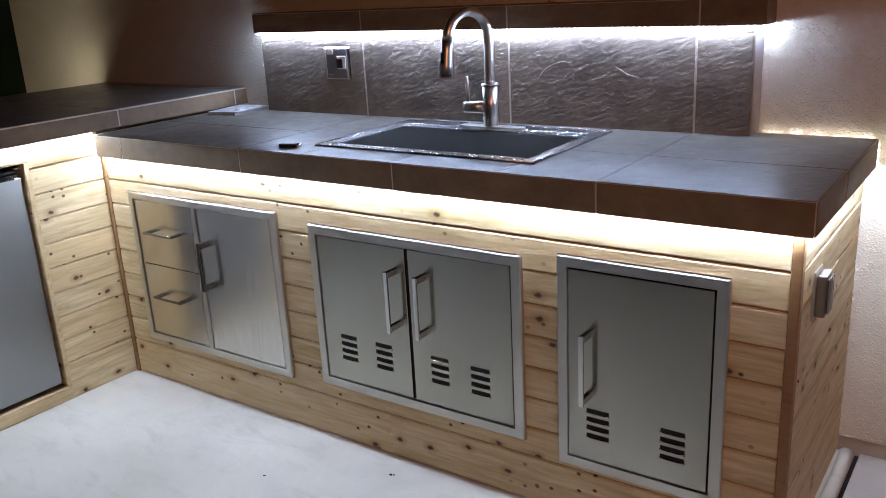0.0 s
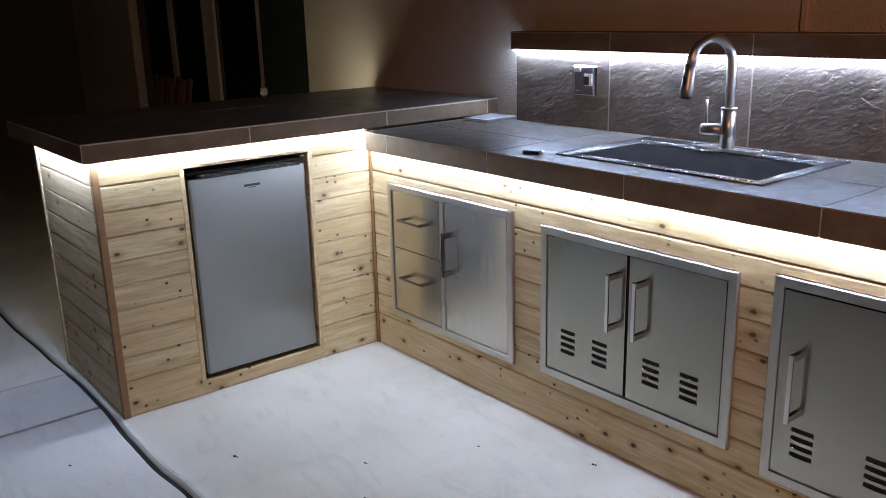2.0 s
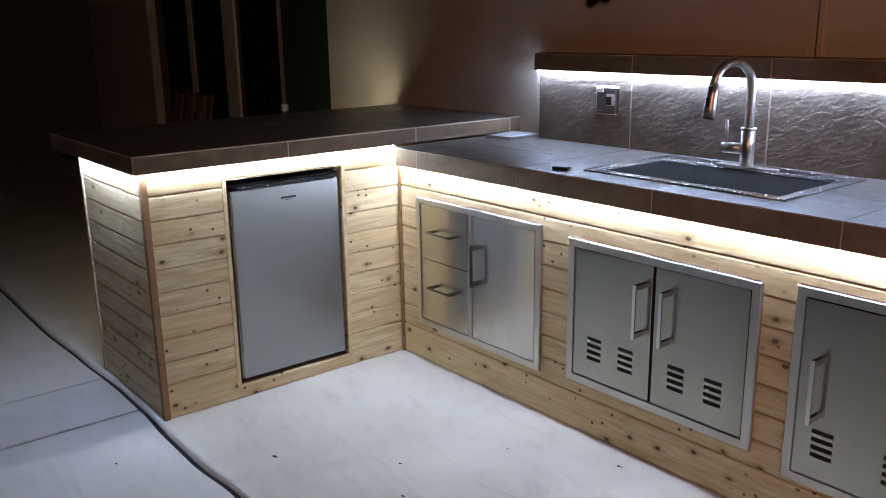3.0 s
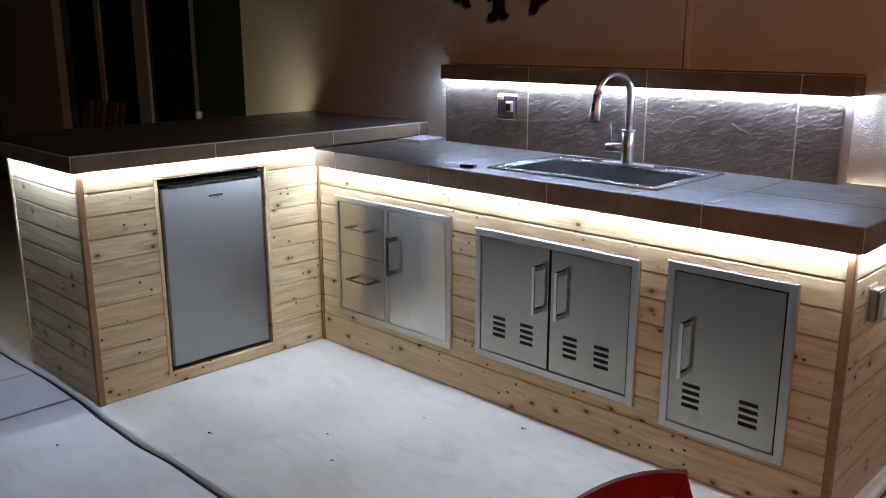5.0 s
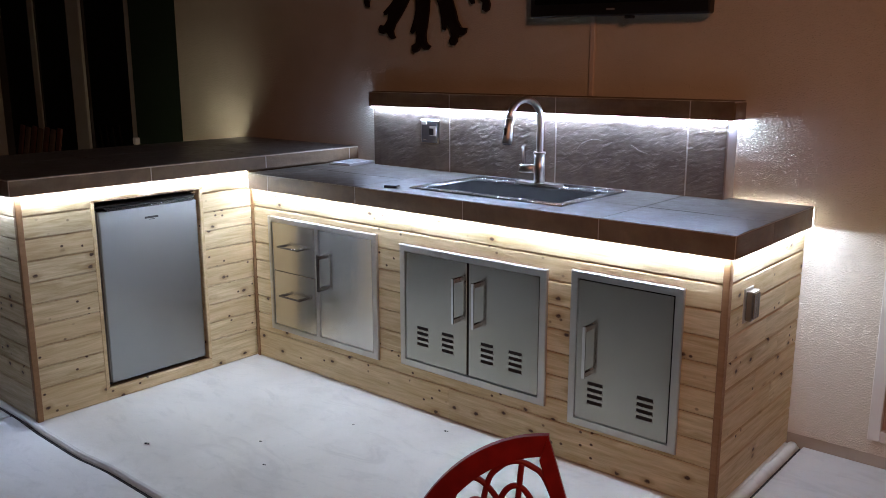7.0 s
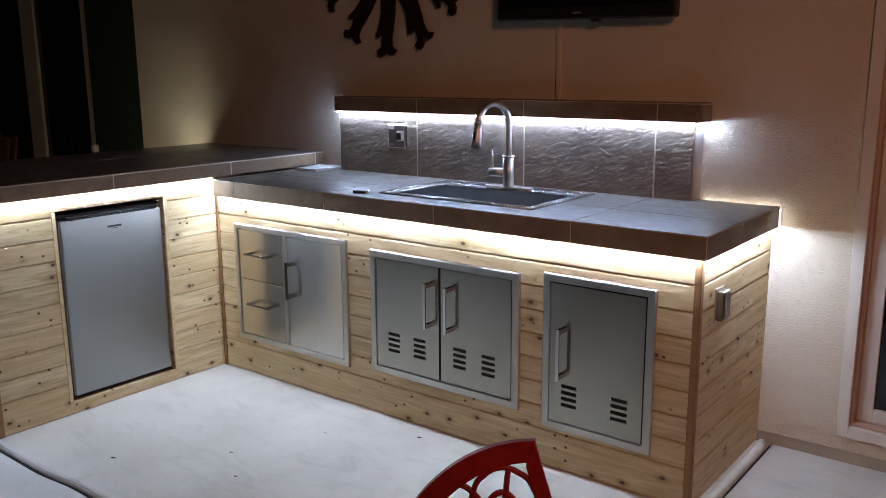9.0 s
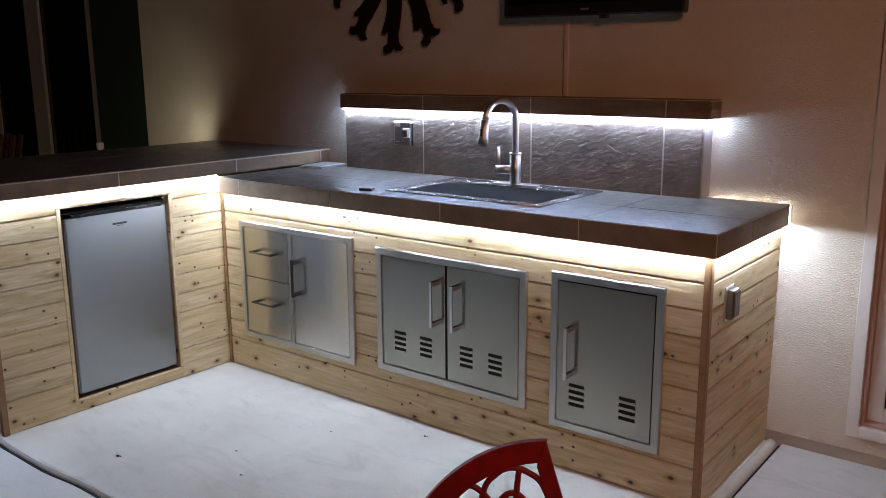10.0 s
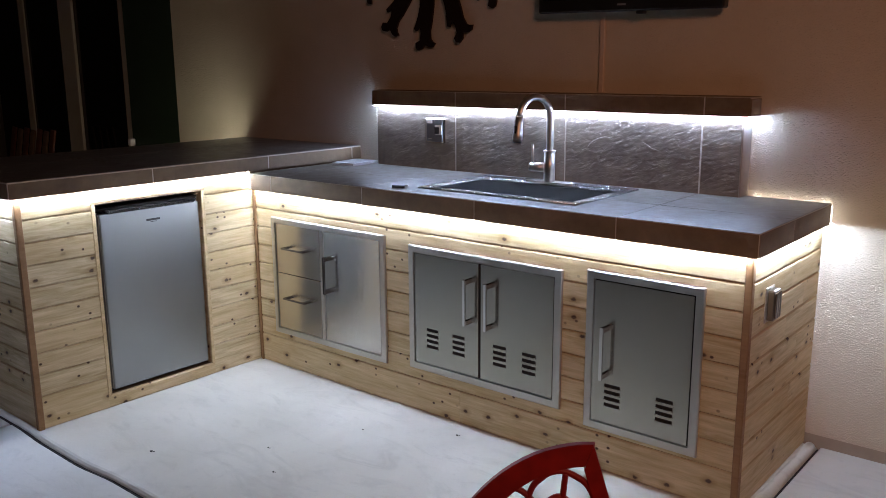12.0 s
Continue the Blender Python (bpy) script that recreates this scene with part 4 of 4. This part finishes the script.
outer = [(-0.275, -0.44)] + arch(0.0)
inner = [(-0.232, -0.44)] + [(u if u < -0.012 else -0.012, v) for u, v in arch(0.041)]
rail = bmesh.new()
for a, b, c, e in zip(outer, outer[1:], inner, inner[1:]):
    vs = [on_back(*p, w) for w in (0.0, 0.012) for p in (a, b, e, c)]
    q = [rail.verts.new(p) for p in vs]
    for f in ((0, 1, 2, 3), (4, 5, 6, 7), (0, 1, 5, 4), (2, 3, 7, 6), (1, 2, 6, 5), (3, 0, 4, 7)):
        rail.faces.new([q[i] for i in f])
bmesh.ops.remove_doubles(rail, verts=rail.verts, dist=0.0004)
bmesh.ops.recalc_face_normals(rail, faces=rail.faces[:])
part("arched_rail", rail, RED, chair)
stile = slab_outline([(-0.002, 0.0), (0.128, -0.44), (0.088, -0.44), (0.058, -0.30), (0.02, -0.16), (-0.016, -0.046)], lambda u, v, w: on_back(u, v, w), 0.014)
part("stile", stile, RED, chair)


def rib(points):
    pts = []
    ctrl = [Vector((u, v, 0)) for u, v in points]
    for i in range(len(ctrl) - 1):
        p0, p1, p2, p3 = ctrl[max(i - 1, 0)], ctrl[i], ctrl[i + 1], ctrl[min(i + 2, len(ctrl) - 1)]
        for k in range(6):
            t = k / 6
            pts.append(0.5 * (2 * p1 + (p2 - p0) * t + (2 * p0 - 5 * p1 + 4 * p2 - p3) * t * t + (3 * p1 - p0 - 3 * p2 + p3) * t ** 3))
    pts.append(ctrl[-1])
    part("rib", tube([on_back(p.x, p.y, 0.006) for p in pts], 0.0054, 10), RED, chair)


rib([(-0.125, -0.44), (-0.125, -0.25), (-0.108, -0.105), (-0.085, -0.065), (-0.058, -0.052), (-0.030, -0.060), (-0.004, -0.085), (0.025, -0.17), (0.045, -0.30)])
rib([(-0.046, -0.055), (-0.050, -0.10), (-0.055, -0.20), (-0.055, -0.44)])
rib([(-0.085, -0.30), (-0.086, -0.16), (-0.078, -0.115), (-0.056, -0.098), (-0.034, -0.115), (-0.018, -0.16), (-0.006, -0.30), (-0.006, -0.44)])
rib([(-0.180, -0.32), (-0.172, -0.16), (-0.155, -0.10), (-0.132, -0.087), (-0.108, -0.100), (-0.085, -0.135), (-0.075, -0.20), (-0.075, -0.44)])
rib([(-0.160, -0.40), (-0.152, -0.17), (-0.138, -0.135), (-0.120, -0.13), (-0.108, -0.15), (-0.104, -0.30)])
seat_c = TIP + back_n * 0.222
bm = box(-0.215, 0.215, -0.21, 0.21, 0.425, 0.455, 0.012, segments=2)
bmesh.ops.transform(bm, matrix=Matrix.Translation((seat_c.x - 0.06, seat_c.y - 0.05, 0)) @ Matrix.Rotation(math.atan2(back_u.y, back_u.x), 4, "Z"), verts=bm.verts)
part("seat", bm, RED, chair)
for su in (-0.255, 0.115):
    part("rear_leg", tube([on_back(su, -0.44, 0.012), on_back(su, -0.811, -0.05)], 0.018, 12), RED, chair)
    part("front_leg", tube([on_back(su * 0.9, -0.378, 0.40), on_back(su * 0.9, -0.811, 0.36)], 0.018, 12), RED, chair)

# ---- dim patio furniture behind the bar ----
bench = thing("patio_chair", "dim wooden patio chair with striped slatted back", "chair", (-3.4, 0.40, 0))
SLAT_TAN = wood("pale_slat", (0.20, 0.14, 0.10), (0.14, 0.09, 0.06), knots=False)
SLAT_RED = wood("red_brown_slat", (0.16, 0.06, 0.04), (0.10, 0.035, 0.025), knots=False)
for i in range(7):
    x = -3.74 + i * 0.105
    bm = box(x, x + 0.06, 0.445, 0.462, 0.42, 0.975 - 0.012 * (i % 2), 0.003)
    bmesh.ops.transform(bm, matrix=Matrix.Translation((x, 0.45, 0.42)) @ Matrix.Rotation(radians(6), 4, "Y") @ Matrix.Rotation(radians(-8), 4, "X") @ Matrix.Translation((-x, -0.45, -0.42)), verts=bm.verts)
    part("slat", bm, SLAT_TAN if i % 2 else SLAT_RED, bench)
part("seat", box(-3.78, -3.02, -0.02, 0.46, 0.39, 0.425, 0.006), SLAT_RED, bench)
for x in (-3.76, -3.09):
    for y in (0.0, 0.40):
        part("leg", box(x, x + 0.05, y, y + 0.05, 0.0, 0.39, 0.003), SLAT_RED, bench)

# ---- crumbs on the floor ----
crumbs = bmesh.new()
for x, y, size in ((0.511, -0.928, 0.006), (0.83, -0.63, 0.004), (1.318, -0.094, 0.005), (0.203, -1.36, 0.004), (1.0, -0.745, 0.004), (0.99, -0.287, 0.003)):
    for k in range(2):
        made = bmesh.ops.create_icosphere(crumbs, subdivisions=1, radius=size * (1 - 0.4 * k))
        for v in made["verts"]:
            v.co = Vector((v.co.x * 1.4, v.co.y, v.co.z * 0.6)) * random.uniform(0.75, 1.1) + Vector((x + k * size * 1.8, y + k * size * 0.7, size * 0.35))
whole("crumbs", crumbs, SOIL, "few dark crumbs of dirt on the pale concrete", "dirt", "stuff")
